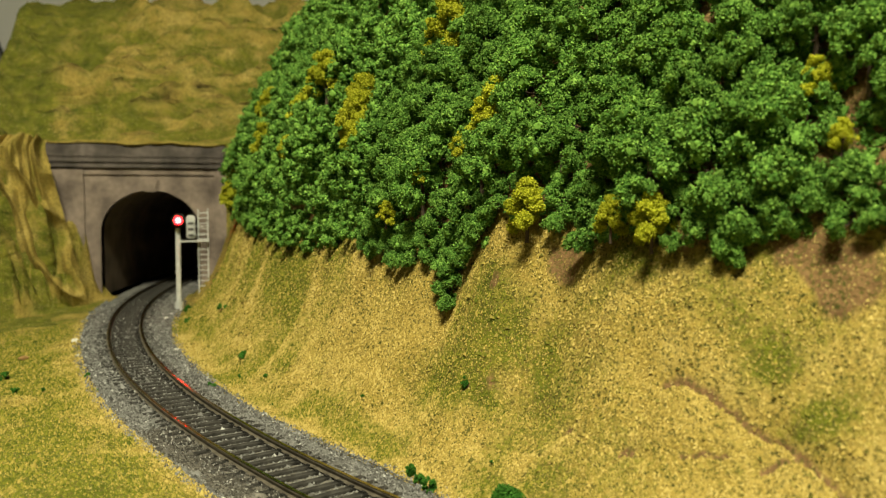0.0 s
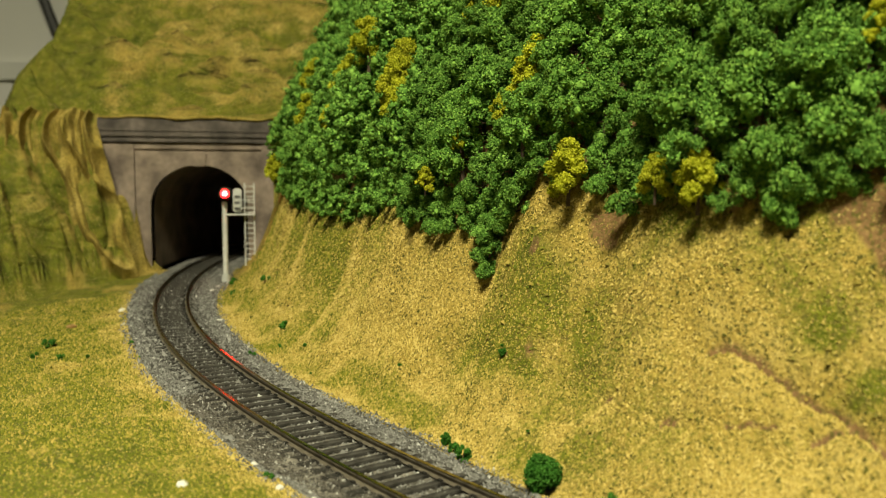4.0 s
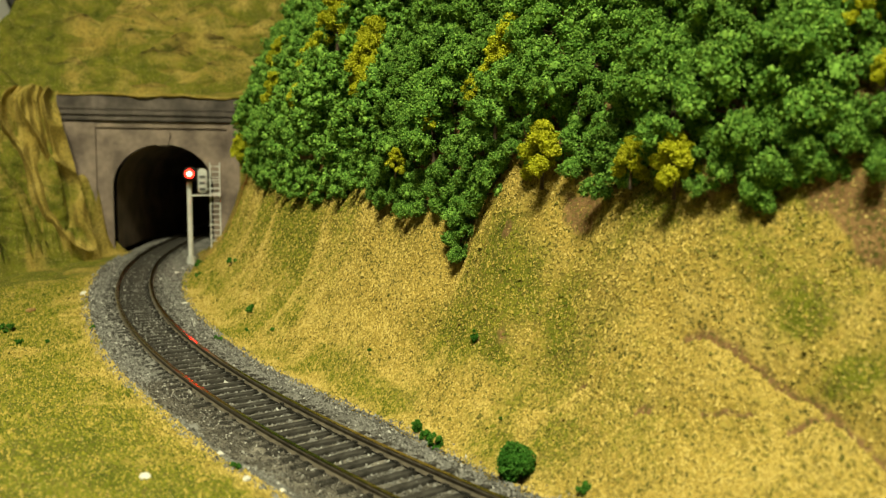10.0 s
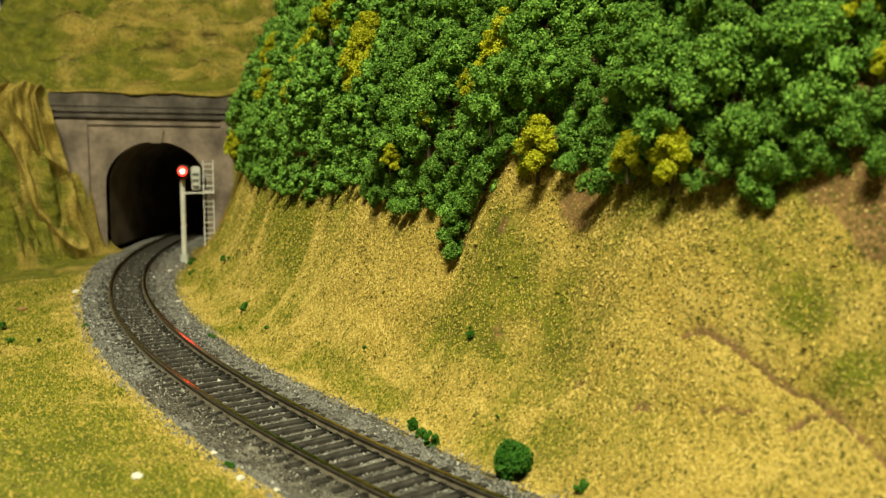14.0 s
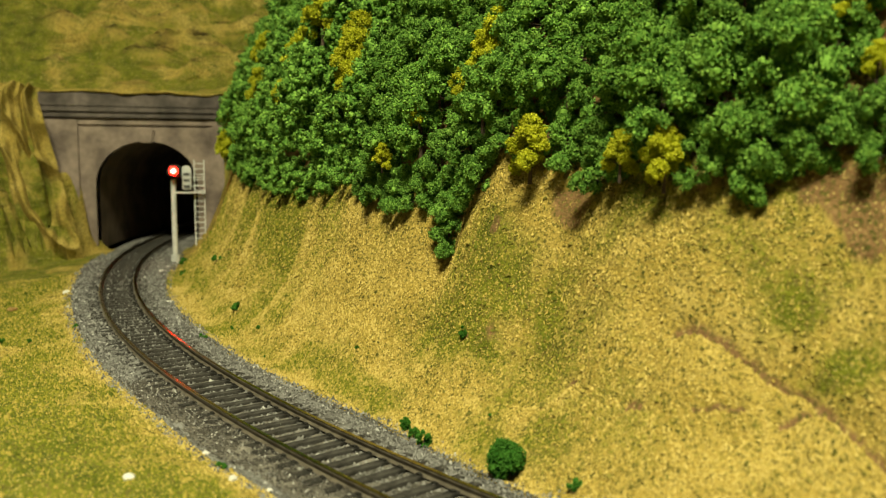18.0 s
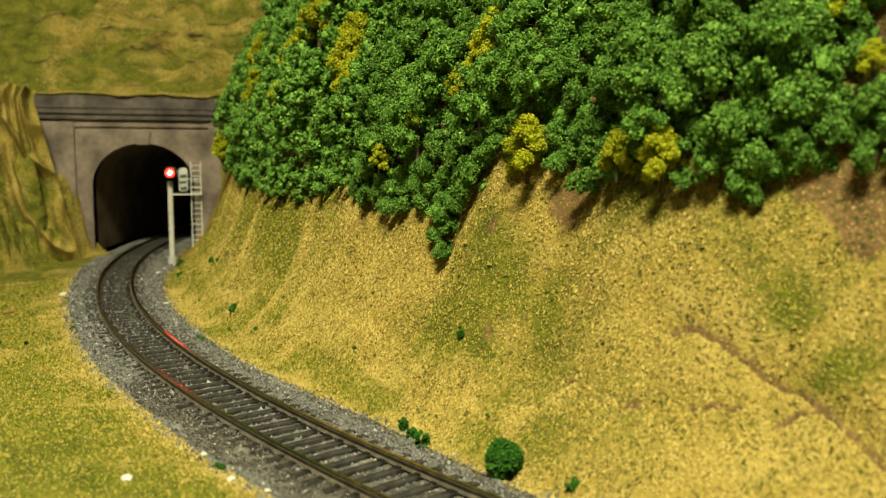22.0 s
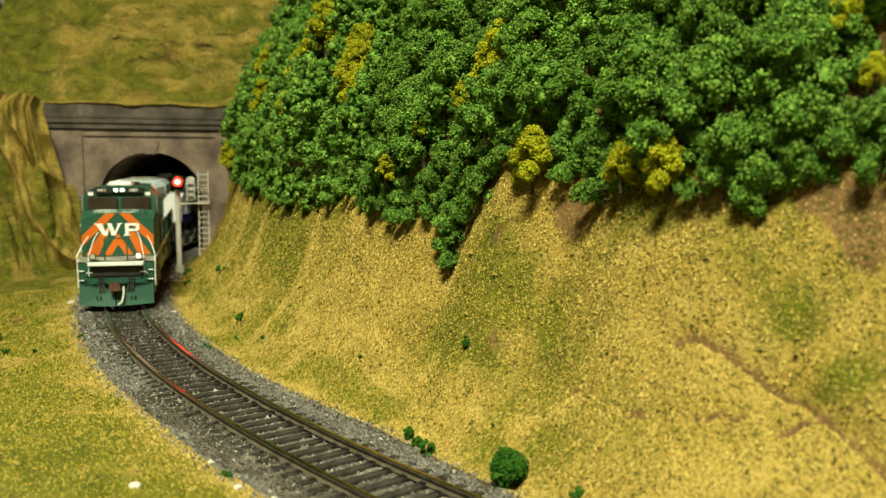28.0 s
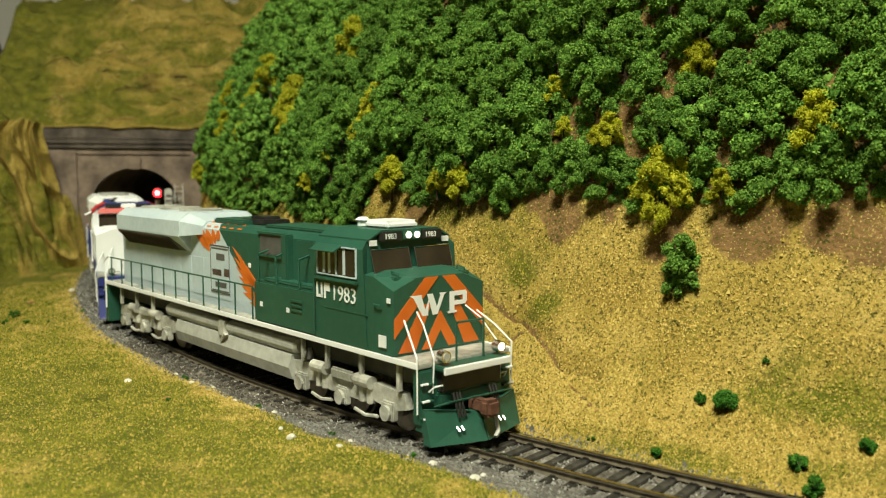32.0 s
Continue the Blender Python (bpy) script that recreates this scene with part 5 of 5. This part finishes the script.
    for y in (-0.14, 0.14):
        P("headlight", lambda bm: rod(bm, (8.8, y, 4.94), (8.92, y, 4.94), 0.085, 14), M["headlight"] if lit else M["white"], "lit headlight" if lit else "", parent=bar)
    # nose
    nose_side = [(-1.53, 2.06), (-1.53, 3.98), (-0.95, 4.08), (0.95, 4.08), (1.53, 3.98), (1.53, 2.06)]
    nose_tip = [(-1.5, 2.06), (-1.5, 3.68), (-0.78, 3.96), (0.78, 3.96), (1.5, 3.68), (1.5, 2.06)]
    nose = P("nose", lambda bm: loft(bm, [[(8.7, y, z) for y, z in nose_side], [(9.2, y, z) for y, z in nose_side], [(10.0, y, z) for y, z in nose_tip]]), nose_paint)
    for g in (-1, 1):
        P("sand_hatch", lambda bm: (box(bm, 9.35, 9.75, *sorted((g * 0.95, g * 1.25)), 3.86, 3.98, 0.03), pipe(bm, [(9.4, g * 1.1, 3.95), (9.4, g * 1.1, 4.1), (9.7, g * 1.1, 4.05), (9.7, g * 1.1, 3.9)], 0.02)), nose_paint, parent=nose)
    if detailed:
        def stripe(corners, mat=M["orange"], nm="chevron_stripe", lab="orange painted chevron stripe"):
            P(nm, lambda bm: plate(bm, [(10.003, y, z) for y, z in corners], 0.012), mat, lab, parent=nose)
        for g in (-1, 1):
            stripe([(g * 0.06, 3.95), (g * 0.50, 3.95), (g * 1.49, 2.98), (g * 1.49, 2.50)])
            stripe([(g * 0.30, 3.28), (g * 0.60, 3.28), (g * 1.36, 2.12), (g * 0.82, 2.12)])
            stripe([(0.0, 3.05), (g * 0.02, 3.05), (g * 0.62, 2.12), (g * 0.28, 2.12), (0.0, 2.58)])
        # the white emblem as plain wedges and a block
        def white(corners):
            P("emblem_wedge", lambda bm: plate(bm, [(10.018, y, z - 0.1) for y, z in corners], 0.012), M["white"], "white emblem shape", parent=nose)
        white([(-1.0, 3.62), (-0.62, 3.62), (-0.62, 3.56), (-0.50, 3.24), (-0.38, 3.50), (-0.42, 3.08), (-0.60, 3.08), (-0.88, 3.55)])
        white([(-0.44, 3.62), (-0.26, 3.62), (-0.12, 3.26), (0.0, 3.56), (-0.04, 3.62), (0.22, 3.62), (0.12, 3.56), (-0.10, 3.08), (-0.26, 3.08)])
        def bowl(bm):
            for q in ([(0.30, 3.10), (0.46, 3.10), (0.46, 3.62), (0.30, 3.62)], [(0.46, 3.50), (0.74, 3.50), (0.84, 3.62), (0.46, 3.62)], [(0.76, 3.34), (0.90, 3.34), (0.90, 3.56), (0.84, 3.62), (0.76, 3.52)],
                      [(0.46, 3.26), (0.82, 3.26), (0.90, 3.34), (0.76, 3.37), (0.46, 3.37)], [(0.24, 3.06), (0.54, 3.06), (0.54, 3.12), (0.24, 3.12)]):
                plate(bm, [(10.018, y, z - 0.1) for y, z in q], 0.012)
        P("emblem_bowl", bowl, M["white"], "white emblem shape", parent=nose)
        lettering("1983", 0.58, M["white"], cab, Matrix.Translation((7.36, -1.565, 3.20)) @ Euler((math.pi / 2, 0, 0)).to_matrix().to_4x4(), "number", "white road number")
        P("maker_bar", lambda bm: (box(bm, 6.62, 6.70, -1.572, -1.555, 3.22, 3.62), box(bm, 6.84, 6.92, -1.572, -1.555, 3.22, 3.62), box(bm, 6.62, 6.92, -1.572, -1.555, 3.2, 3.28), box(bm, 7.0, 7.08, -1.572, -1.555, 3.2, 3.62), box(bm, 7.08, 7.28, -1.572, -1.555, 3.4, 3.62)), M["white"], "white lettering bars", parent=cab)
        P("notice_plate", lambda bm: box(bm, 9.45, 9.75, -1.56, -1.535, 2.25, 2.55), M["white"], "small white notice plate", parent=nose)
        P("nose_seam", lambda bm: box(bm, 7.0, 9.0, -1.562, -1.55, 2.95, 2.98), M["green"], parent=cab)
        P("marker_plate", lambda bm: box(bm, 9.78, 9.92, -1.55, -1.53, 3.38, 3.5), M["white"], "small white plate", parent=nose)
        P("nose_grab", lambda bm: pipe(bm, [(9.3, -1.54, 3.3), (9.3, -1.6, 3.3), (9.6, -1.59, 3.3)], 0.02), nose_paint, parent=nose)
        # the paint scheme on the hood side: fanned feathers and a notice
        for g in (-1, 1):
            rf = random.Random(9)
            def feather(x0, z0, x1, z1, w):
                dx, dz = x1 - x0, z1 - z0
                l = math.hypot(dx, dz)
                nx, nz = -dz / l * w, dx / l * w
                pts = [(x0, z0), (x0 + dx * 0.35 + nx, z0 + dz * 0.35 + nz), (x0 + dx * 0.75 + nx * 0.8, z0 + dz * 0.75 + nz * 0.8), (x1, z1),
                       (x0 + dx * 0.75 - nx * 0.8, z0 + dz * 0.75 - nz * 0.8), (x0 + dx * 0.35 - nx, z0 + dz * 0.35 - nz)]
                P("feather", lambda bm: plate(bm, [(x, g * 1.068, z) for x, z in (pts if g < 0 else pts[::-1])], 0.01), M["orange"], "orange painted feather")
            for x, z in ((0.62, 4.15), (0.70, 3.82), (0.85, 3.52), (1.02, 3.22), (1.15, 2.96), (1.3, 2.70), (1.75, 2.42)):
                feather(3.0, 2.40 + 0.02 * (z - 2.4), x, z, 0.105)
            for i in range(5):
                feather(-0.95 + 0.12 * i, 3.85 + 0.1 * i, -2.3 + 0.5 * i, 4.62 + 0.02 * (i % 2), 0.15)
            sign = P("side_placard", lambda bm: box(bm, -0.95, 0.45, *sorted((g * 1.068, g * 1.085)), 2.5, 4.12), M["silver"], "pale printed placard with dark bars")
            P("placard_edge", lambda bm: [box(bm, x0, x1, *sorted((g * 1.086, g * 1.092)), z0, z1) for x0, x1, z0, z1 in ((-0.95, 0.45, 4.07, 4.12), (-0.95, 0.45, 2.5, 2.55), (0.41, 0.45, 2.5, 4.12), (-0.95, -0.91, 2.5, 4.12))], M["dark_grey"], "dark printed edge", parent=sign)
            for z, h, x0, x1 in ((3.98, 0.05, -0.85, 0.35), (3.62, 0.22, -0.5, 0.1), (3.1, 0.2, -0.8, -0.15), (3.1, 0.26, 0.05, 0.4), (2.7, 0.18, -0.6, 0.2), (2.56, 0.05, -0.85, 0.35)):
                P("print_bar", lambda bm: box(bm, x0, x1, *sorted((g * 1.086, g * 1.092)), z, z + h), M["bark"] if h == 0.2 or h == 0.26 else M["dark_grey"], parent=sign)
            # top edge feathers
            for i in range(6):
                P("feather", lambda bm: plate(bm, [(-1.9 + i * 0.55, g * 1.0, 4.70), (-1.6 + i * 0.55, g * 1.0, 4.70), (-1.75 + i * 0.55, g * 0.72, 4.862), (-1.95 + i * 0.55, g * 0.72, 4.862)], 0.012 * -g), M["orange"], "orange painted feather")
    # front end
    P("anticlimber", lambda bm: box(bm, 9.2, 10.65, -1.12, 1.12, 1.86, 1.98, 0.03), pilot_paint)
    P("anticlimber_edge", lambda bm: box(bm, 10.63, 10.70, -1.12, 1.12, 1.80, 1.98, 0.02), sill_paint, "white anticlimber edge")
    pilot = P("pilot", lambda bm: (box(bm, 9.95, 10.25, -1.5, 1.5, 0.55, 1.88, 0.03), box(bm, 10.2, 10.42, -1.05, 1.05, 0.95, 1.3, 0.05)), pilot_paint)
    # a black block stands in for the shade below the footplate
    P("draft_gear_pocket", lambda bm: box(bm, 10.2, 10.44, -0.98, 0.98, 1.32, 1.80, 0.03), M["black"], "black block standing in for shade under the footplate")
    P("uncoupling_rod", lambda bm: pipe(bm, [(10.5, -1.3, 1.05), (10.62, -0.9, 1.12), (10.66, 0.9, 1.12), (10.5, 1.3, 1.05)], 0.022), pilot_paint)
    for g in (-1, 1):
        P("plow_blade", lambda bm: (loft(bm, [[(10.35, g * 1.5, 0.14), (10.62, g * 1.5, 0.14), (10.38, g * 1.5, 0.98), (10.3, g * 1.5, 0.98)],
                                             [(10.75, g * 0.02, 0.10), (11.02, g * 0.02, 0.10), (10.72, g * 0.02, 0.78 if g else 0.8), (10.6, g * 0.02, 0.78)]]),
                                     box(bm, 10.0, 10.4, *sorted((g * 1.1, g * 1.45)), 0.4, 0.8)), pilot_paint)
        for i in range(3):
            P("step", lambda bm: box(bm, 9.95 + 0.0, 10.42 - 0.05 * i, *sorted((g * 1.15, g * 1.50)), 0.72 + 0.4 * i, 0.77 + 0.4 * i, 0.01), pilot_paint)
            P("step_edge", lambda bm: box(bm, 10.36 - 0.05 * i, 10.43 - 0.05 * i, *sorted((g * 1.3, g * 1.52)), 0.74 + 0.4 * i, 0.79 + 0.4 * i, 0.01), M["white"] if detailed else pilot_paint, "white step edge")
            P("hose", lambda bm: pipe(bm, [(10.5, g * (0.5 + 0.1 * i), 1.3), (10.62, g * (0.5 + 0.1 * i), 1.0), (10.7, g * (0.45 + 0.1 * i), 0.72)], 0.035), M["black"])
        for i in range(2):
            P("hose_coupling", lambda bm: rod(bm, (10.72, g * (0.62 + 0.14 * i), 0.5), (10.82, g * (0.62 + 0.14 * i), 0.42), 0.04, 6), M["chrome"], "bright hose coupling")
        P("blade_lip", lambda bm: pipe(bm, [(10.36, g * 1.5, 0.98), (10.68, g * 0.3, 0.82)], 0.03, 5), pilot_paint)
        P("grab_iron", lambda bm: pipe(bm, [(10.25, g * 1.25, 1.35), (10.42, g * 1.2, 1.5), (10.42, g * 0.95, 1.5), (10.25, g * 0.95, 1.35)], 0.022), M["white"], "white grab iron")
        P("front_handrail", lambda bm: pipe(bm, [(10.2, g * 1.56, 0.85), (10.22, g * 1.58, 2.2), (9.75, g * 1.42, 2.62), (9.28, g * 1.22, 2.95)], 0.024), M["white"], "white corner handrail")
        P("inner_handrail", lambda bm: pipe(bm, [(10.25, g * 1.12, 1.3), (10.3, g * 1.12, 2.15), (9.7, g * 0.95, 2.85), (9.28, g * 0.82, 3.12)], 0.02), M["white"], "white corner handrail")
        ditch = P("ditch_light", lambda bm: rod(bm, (10.3, g * 0.92, 2.2), (10.52, g * 0.92, 2.2), 0.15, 14), M["chrome"])
        on = lit and g > 0
        P("bulb", lambda bm: rod(bm, (10.5, g * 0.92, 2.2), (10.54, g * 0.92, 2.2), 0.10, 14), M["headlight"] if on else M["tank_grey"], "lit ditch light" if on else "unlit ditch light", parent=ditch)
    P("nose_door_rail", lambda bm: pipe(bm, [(10.35, -0.45, 2.0), (10.35, -0.45, 2.95), (10.35, 0.45, 2.95), (10.35, 0.45, 2.0)], 0.03), nose_paint)
    coupler = P("coupler", lambda bm: (box(bm, 10.4, 10.95, -0.14, 0.14, 0.78, 1.08, 0.04), box(bm, 10.9, 11.25, -0.24, 0.2, 0.72, 1.14, 0.08)), M["rust"], "rusty coupler")
    P("air_hose", lambda bm: pipe(bm, [(10.7, 0.3, 0.9), (10.95, 0.32, 0.6), (11.1, 0.25, 0.3), (11.15, 0.1, 0.2)], 0.05), M["signal_grey"], "grey air hose")
    P("rear_pilot", lambda bm: box(bm, -10.7, -10.3, -1.5, 1.5, 0.3, 1.95, 0.04), pilot_paint)
    P("rear_coupler", lambda bm: box(bm, -11.2, -10.6, -0.16, 0.16, 0.8, 1.08, 0.04), M["rust"])
    # walkway rails
    for g in (-1, 1):
        rail = P("handrail", lambda bm: pipe(bm, [(-9.9, g * 1.5, 3.05), (2.75, g * 1.5, 3.08), (2.85, g * 1.45, 2.9)], 0.028), pilot_paint)
        for i in range(12):
            x = -9.8 + i * 1.14
            P("stanchion", lambda bm: rod(bm, (x, g * 1.5, 2.04), (x, g * 1.5, 3.06), 0.03, 6), pilot_paint, parent=rail)
        P("rear_handrail", lambda bm: pipe(bm, [(-10.4, g * 1.55, 0.9), (-10.4, g * 1.55, 2.9), (-10.1, g * 1.5, 3.1), (-9.9, g * 1.5, 3.05)], 0.035), M["white"], "white corner handrail")
    # tank and reservoirs
    tank = P("fuel_tank", lambda bm: loft(bm, [[(x, y, z) for y, z in ((-1.0, 0.38), (-1.38, 0.55), (-1.48, 0.9), (-1.4, 1.28), (1.4, 1.28), (1.48, 0.9), (1.38, 0.55), (1.0, 0.38))] for x in (-3.7, 4.2)]), M["tank_grey"] if detailed else grey)
    for g in (-1, 1):
        for x0, x1 in ((-4.6, -0.4), (0.2, 4.3)):
            P("air_reservoir", lambda bm: (rod(bm, (x0, g * 1.2, 1.52), (x1, g * 1.2, 1.52), 0.24, 14), rod(bm, (x0 - 0.12, g * 1.2, 1.52), (x0, g * 1.2, 1.52), 0.14, 14, 0.24), rod(bm, (x1, g * 1.2, 1.52), (x1 + 0.12, g * 1.2, 1.52), 0.24, 14, 0.14)),
              M["tank_grey"] if detailed else grey)
        P("filler", lambda bm: (box(bm, -0.3, 0.1, *sorted((g * 1.3, g * 1.5)), 1.2, 1.75, 0.04), rod(bm, (-0.1, g * 1.45, 1.05), (0.3, g * 1.5, 1.35), 0.07)), M["truck_grey"])
        P("bell", lambda bm: rod(bm, (5.0, g * 1.25, 1.30), (5.0, g * 1.25, 1.62), 0.2, 12, 0.07), M["chrome"], "bright bell")
        for x in (4.75, 6.0, 7.6, 9.2, -6.0, -7.6, -9.2):
            P("frame_bracket", lambda bm: box(bm, x, x + 0.12, *sorted((g * 1.3, g * 1.42)), 1.2, 1.9, 0.01), grey)
    # bogies
    spinning = []
    for cx in (6.75, -6.75):
        for g in (-1, 1):
            def side_frame(bm):
                prism(bm, [(cx - 2.75, 0.75), (cx - 2.6, 1.12), (cx - 1.5, 1.2), (cx - 0.6, 1.02), (cx + 0.6, 1.02), (cx + 1.5, 1.2), (cx + 2.6, 1.12), (cx + 2.75, 0.75), (cx + 2.2, 0.62), (cx + 1.3, 0.72), (cx + 0.7, 0.6),
                           (cx - 0.7, 0.6), (cx - 1.3, 0.72), (cx - 2.2, 0.62)], *sorted((g * 1.08, g * 1.3)), "y")
            frame_ob = P("bogie_frame", side_frame, M["truck_grey"])
            for ax in (-2.05, 0.0, 2.05):
                P("axle_box", lambda bm: (box(bm, cx + ax - 0.26, cx + ax + 0.26, *sorted((g * 1.22, g * 1.42)), 0.36, 0.84, 0.04), rod(bm, (cx + ax, g * 1.35, 0.56), (cx + ax, g * 1.5, 0.56), 0.2, 12)), M["truck_grey"], parent=frame_ob)
            for ax in (-1.05, 1.05):
                P("spring", lambda bm: [rod(bm, (cx + ax + q, g * 1.28, 0.62), (cx + ax + q, g * 1.28, 1.0), 0.12, 10) for q in (-0.16, 0.16)], M["truck_grey"], parent=frame_ob)
                P("brake_cylinder", lambda bm: rod(bm, (cx + ax - 0.35, g * 1.36, 1.18), (cx + ax + 0.3, g * 1.36, 1.18), 0.17, 12), M["truck_grey"], parent=frame_ob)
                P("brake_rod", lambda bm: pipe(bm, [(cx + ax - 0.5, g * 1.33, 0.35), (cx + ax, g * 1.35, 0.28), (cx + ax + 0.5, g * 1.33, 0.35)], 0.05), M["truck_grey"], parent=frame_ob)
            P("swing_arm", lambda bm: box(bm, cx - 0.5, cx + 0.5, *sorted((g * 1.25, g * 1.42)), 1.0, 1.3, 0.05), M["truck_grey"], parent=frame_ob)
        for ax in (-2.05, 0.0, 2.05):
            bm = bmesh.new()
            for y in (-0.75, 0.75):
                rod(bm, (0, y - 0.08, 0), (0, y + 0.08, 0), 0.54, 24)
                rod(bm, (0, y - 0.14 * (1 if y > 0 else -1) - 0.03, 0), (0, y - 0.14 * (1 if y > 0 else -1) + 0.03, 0), 0.60, 24)
                rod(bm, (0, y, 0), (0, y * 1.35, 0), 0.16, 8)
            rod(bm, (0, -0.8, 0), (0, 0.8, 0), 0.11, 8)
            w = part("wheelset", bm, M["wheel"], lo)
            w.matrix_basis = pose((cx + ax) * K, 0, 0.54 * K)
            spinning.append((w, (cx + ax) * K, 0.54 * K))
    return lo, spinning


loco, loco_wheels = build_loco("locomotive", "green and silver diesel locomotive with an orange-striped nose", M["silver"], M["green"], M["green"], M["green"], M["green"], M["green"], M["white"], M["truck_grey"], True, True)
helper, helper_wheels = build_loco("locomotive", "white, red and blue diesel locomotive coupled behind", M["white"], M["white"], M["white"], M["white"], M["blue"], M["blue"], M["blue"], M["tank_grey"], False, False)
# red upper band of the second engine's cab
for g in (-1, 1):
    bm = bmesh.new()
    box(bm, 6.5, 8.62, *sorted((g * 1.545, g * 1.575)), 4.64, 4.80)
    set_back(bm)
    part("red_band", bm, M["red"], helper, "red painted band")
    bm = bmesh.new()
    loft(bm, [[(x, g * 1.57, 4.62), (x, g * 1.37, 4.88), (x, g * 1.0, 5.07), (x, g * 1.0, 5.11), (x, g * 1.40, 4.91), (x, g * 1.60, 4.62)] for x in (6.45, 8.70)])
    set_back(bm)
    part("roof_edge", bm, M["red"], helper, "red painted roof edge")
    bm = bmesh.new()
    box(bm, 7.0, 9.9, *sorted((g * 1.535, g * 1.56)), 2.1, 2.55)
    set_back(bm)
    part("blue_band", bm, M["blue"], helper, "blue painted lower band")
bm = bmesh.new()
plate(bm, [(8.98, -1.4, 4.64), (8.98, 1.4, 4.64), (8.86, 1.2, 4.9), (8.86, -1.2, 4.9)], 0.02)
set_back(bm)
part("red_brow", bm, M["red"], helper, "red painted brow")

# ---- the room ----
def wall(name, x0, x1, y0, y1, z0, z1, mat, label, category):
    bm = bmesh.new()
    box(bm, x0, x1, y0, y1, z0, z1)
    return tagged(part(name, bm, mat), label, category, kind="structure")


wall("wall_north", -250, 250, 150, 154, -105, 105, M["wall_paint"], "plain off-white room wall", "wall")
# added out of view, in a dark paint that keeps the fill light low
wall("wall_south", -250, 250, -204, -200, -105, 105, M["low_bounce_paint"], "unseen beige room wall, darkened to cut bounced light", "wall")
wall("wall_west", -254, -250, -204, 154, -105, 105, M["low_bounce_paint"], "unseen beige room wall, darkened to cut bounced light", "wall")
wall("wall_east", 250, 254, -204, 154, -105, 105, M["low_bounce_paint"], "unseen beige room wall, darkened to cut bounced light", "wall")
wall("ceiling", -254, 254, -204, 154, 105, 109, M["low_bounce_paint"], "unseen beige room ceiling, darkened to cut bounced light", "ceiling")
wall("floor", -254, 254, -204, 154, -109, -105, M["carpet"], "grey carpeted room floor", "floor")
wall("trim", -250, 250, 148.6, 150, 22.5, 25.5, M["white_trim"], "white moulding along the wall", "trim")
cable = thing("cable", "black cable hanging down the wall", "cable", at=(0, 0, 0))
bm = bmesh.new()
pipe(bm, [(-84, 147, 60), (-74, 147, 33), (-71, 147, 25), (-70, 147, -100)], 0.9, 8)
part("sheath", bm, M["black"], cable)
for x, y, w, d in LAMPS:
    lampbox = thing("ceiling_light", "white ceiling light panel, switched on", "ceiling light", "ceiling lights", at=(x / K, y / K, 104.9))
    bm = bmesh.new()
    a, b = w / K / 2 + 2, d / K / 2 + 2
    box(bm, -a, a, -b, b, -1.5, 0.0, 0.2)
    part("housing", bm, M["white_trim"], lampbox)


def motions():
    ts = [0, 21.0, 23.5, 24.0, 24.5, 25.0, 26.2, 27.5, 28.0, 29.0, 30.0, 31.5, 32.0]
    fs = [-26.5, -26.5, -11.0, -7.4, -3.0, 1.4, 9.5, 18.2, 21.8, 29.6, 37.4, 49.8, 53.75]

    def front(t):
        return float(np.interp(t, ts, fs))
    times = [0.0, 20.5] + [20.6 + 0.2 * i for i in range(58)]
    walk(loco, [(t, stock_pose(front(t))) for t in times])
    walk(helper, [(t, stock_pose(front(t) - 22.4)) for t in times])
    steps = [0.0, 20.5] + [20.6 + 0.1 * i for i in range(115)]
    for wheels in (loco_wheels, helper_wheels):
        for w, x, z in wheels:
            walk(w, [(t, Matrix.Translation((x, 0, z)) @ Matrix.Rotation((front(t) + 26.5) / 0.57, 4, "Y")) for t in steps])


motions()
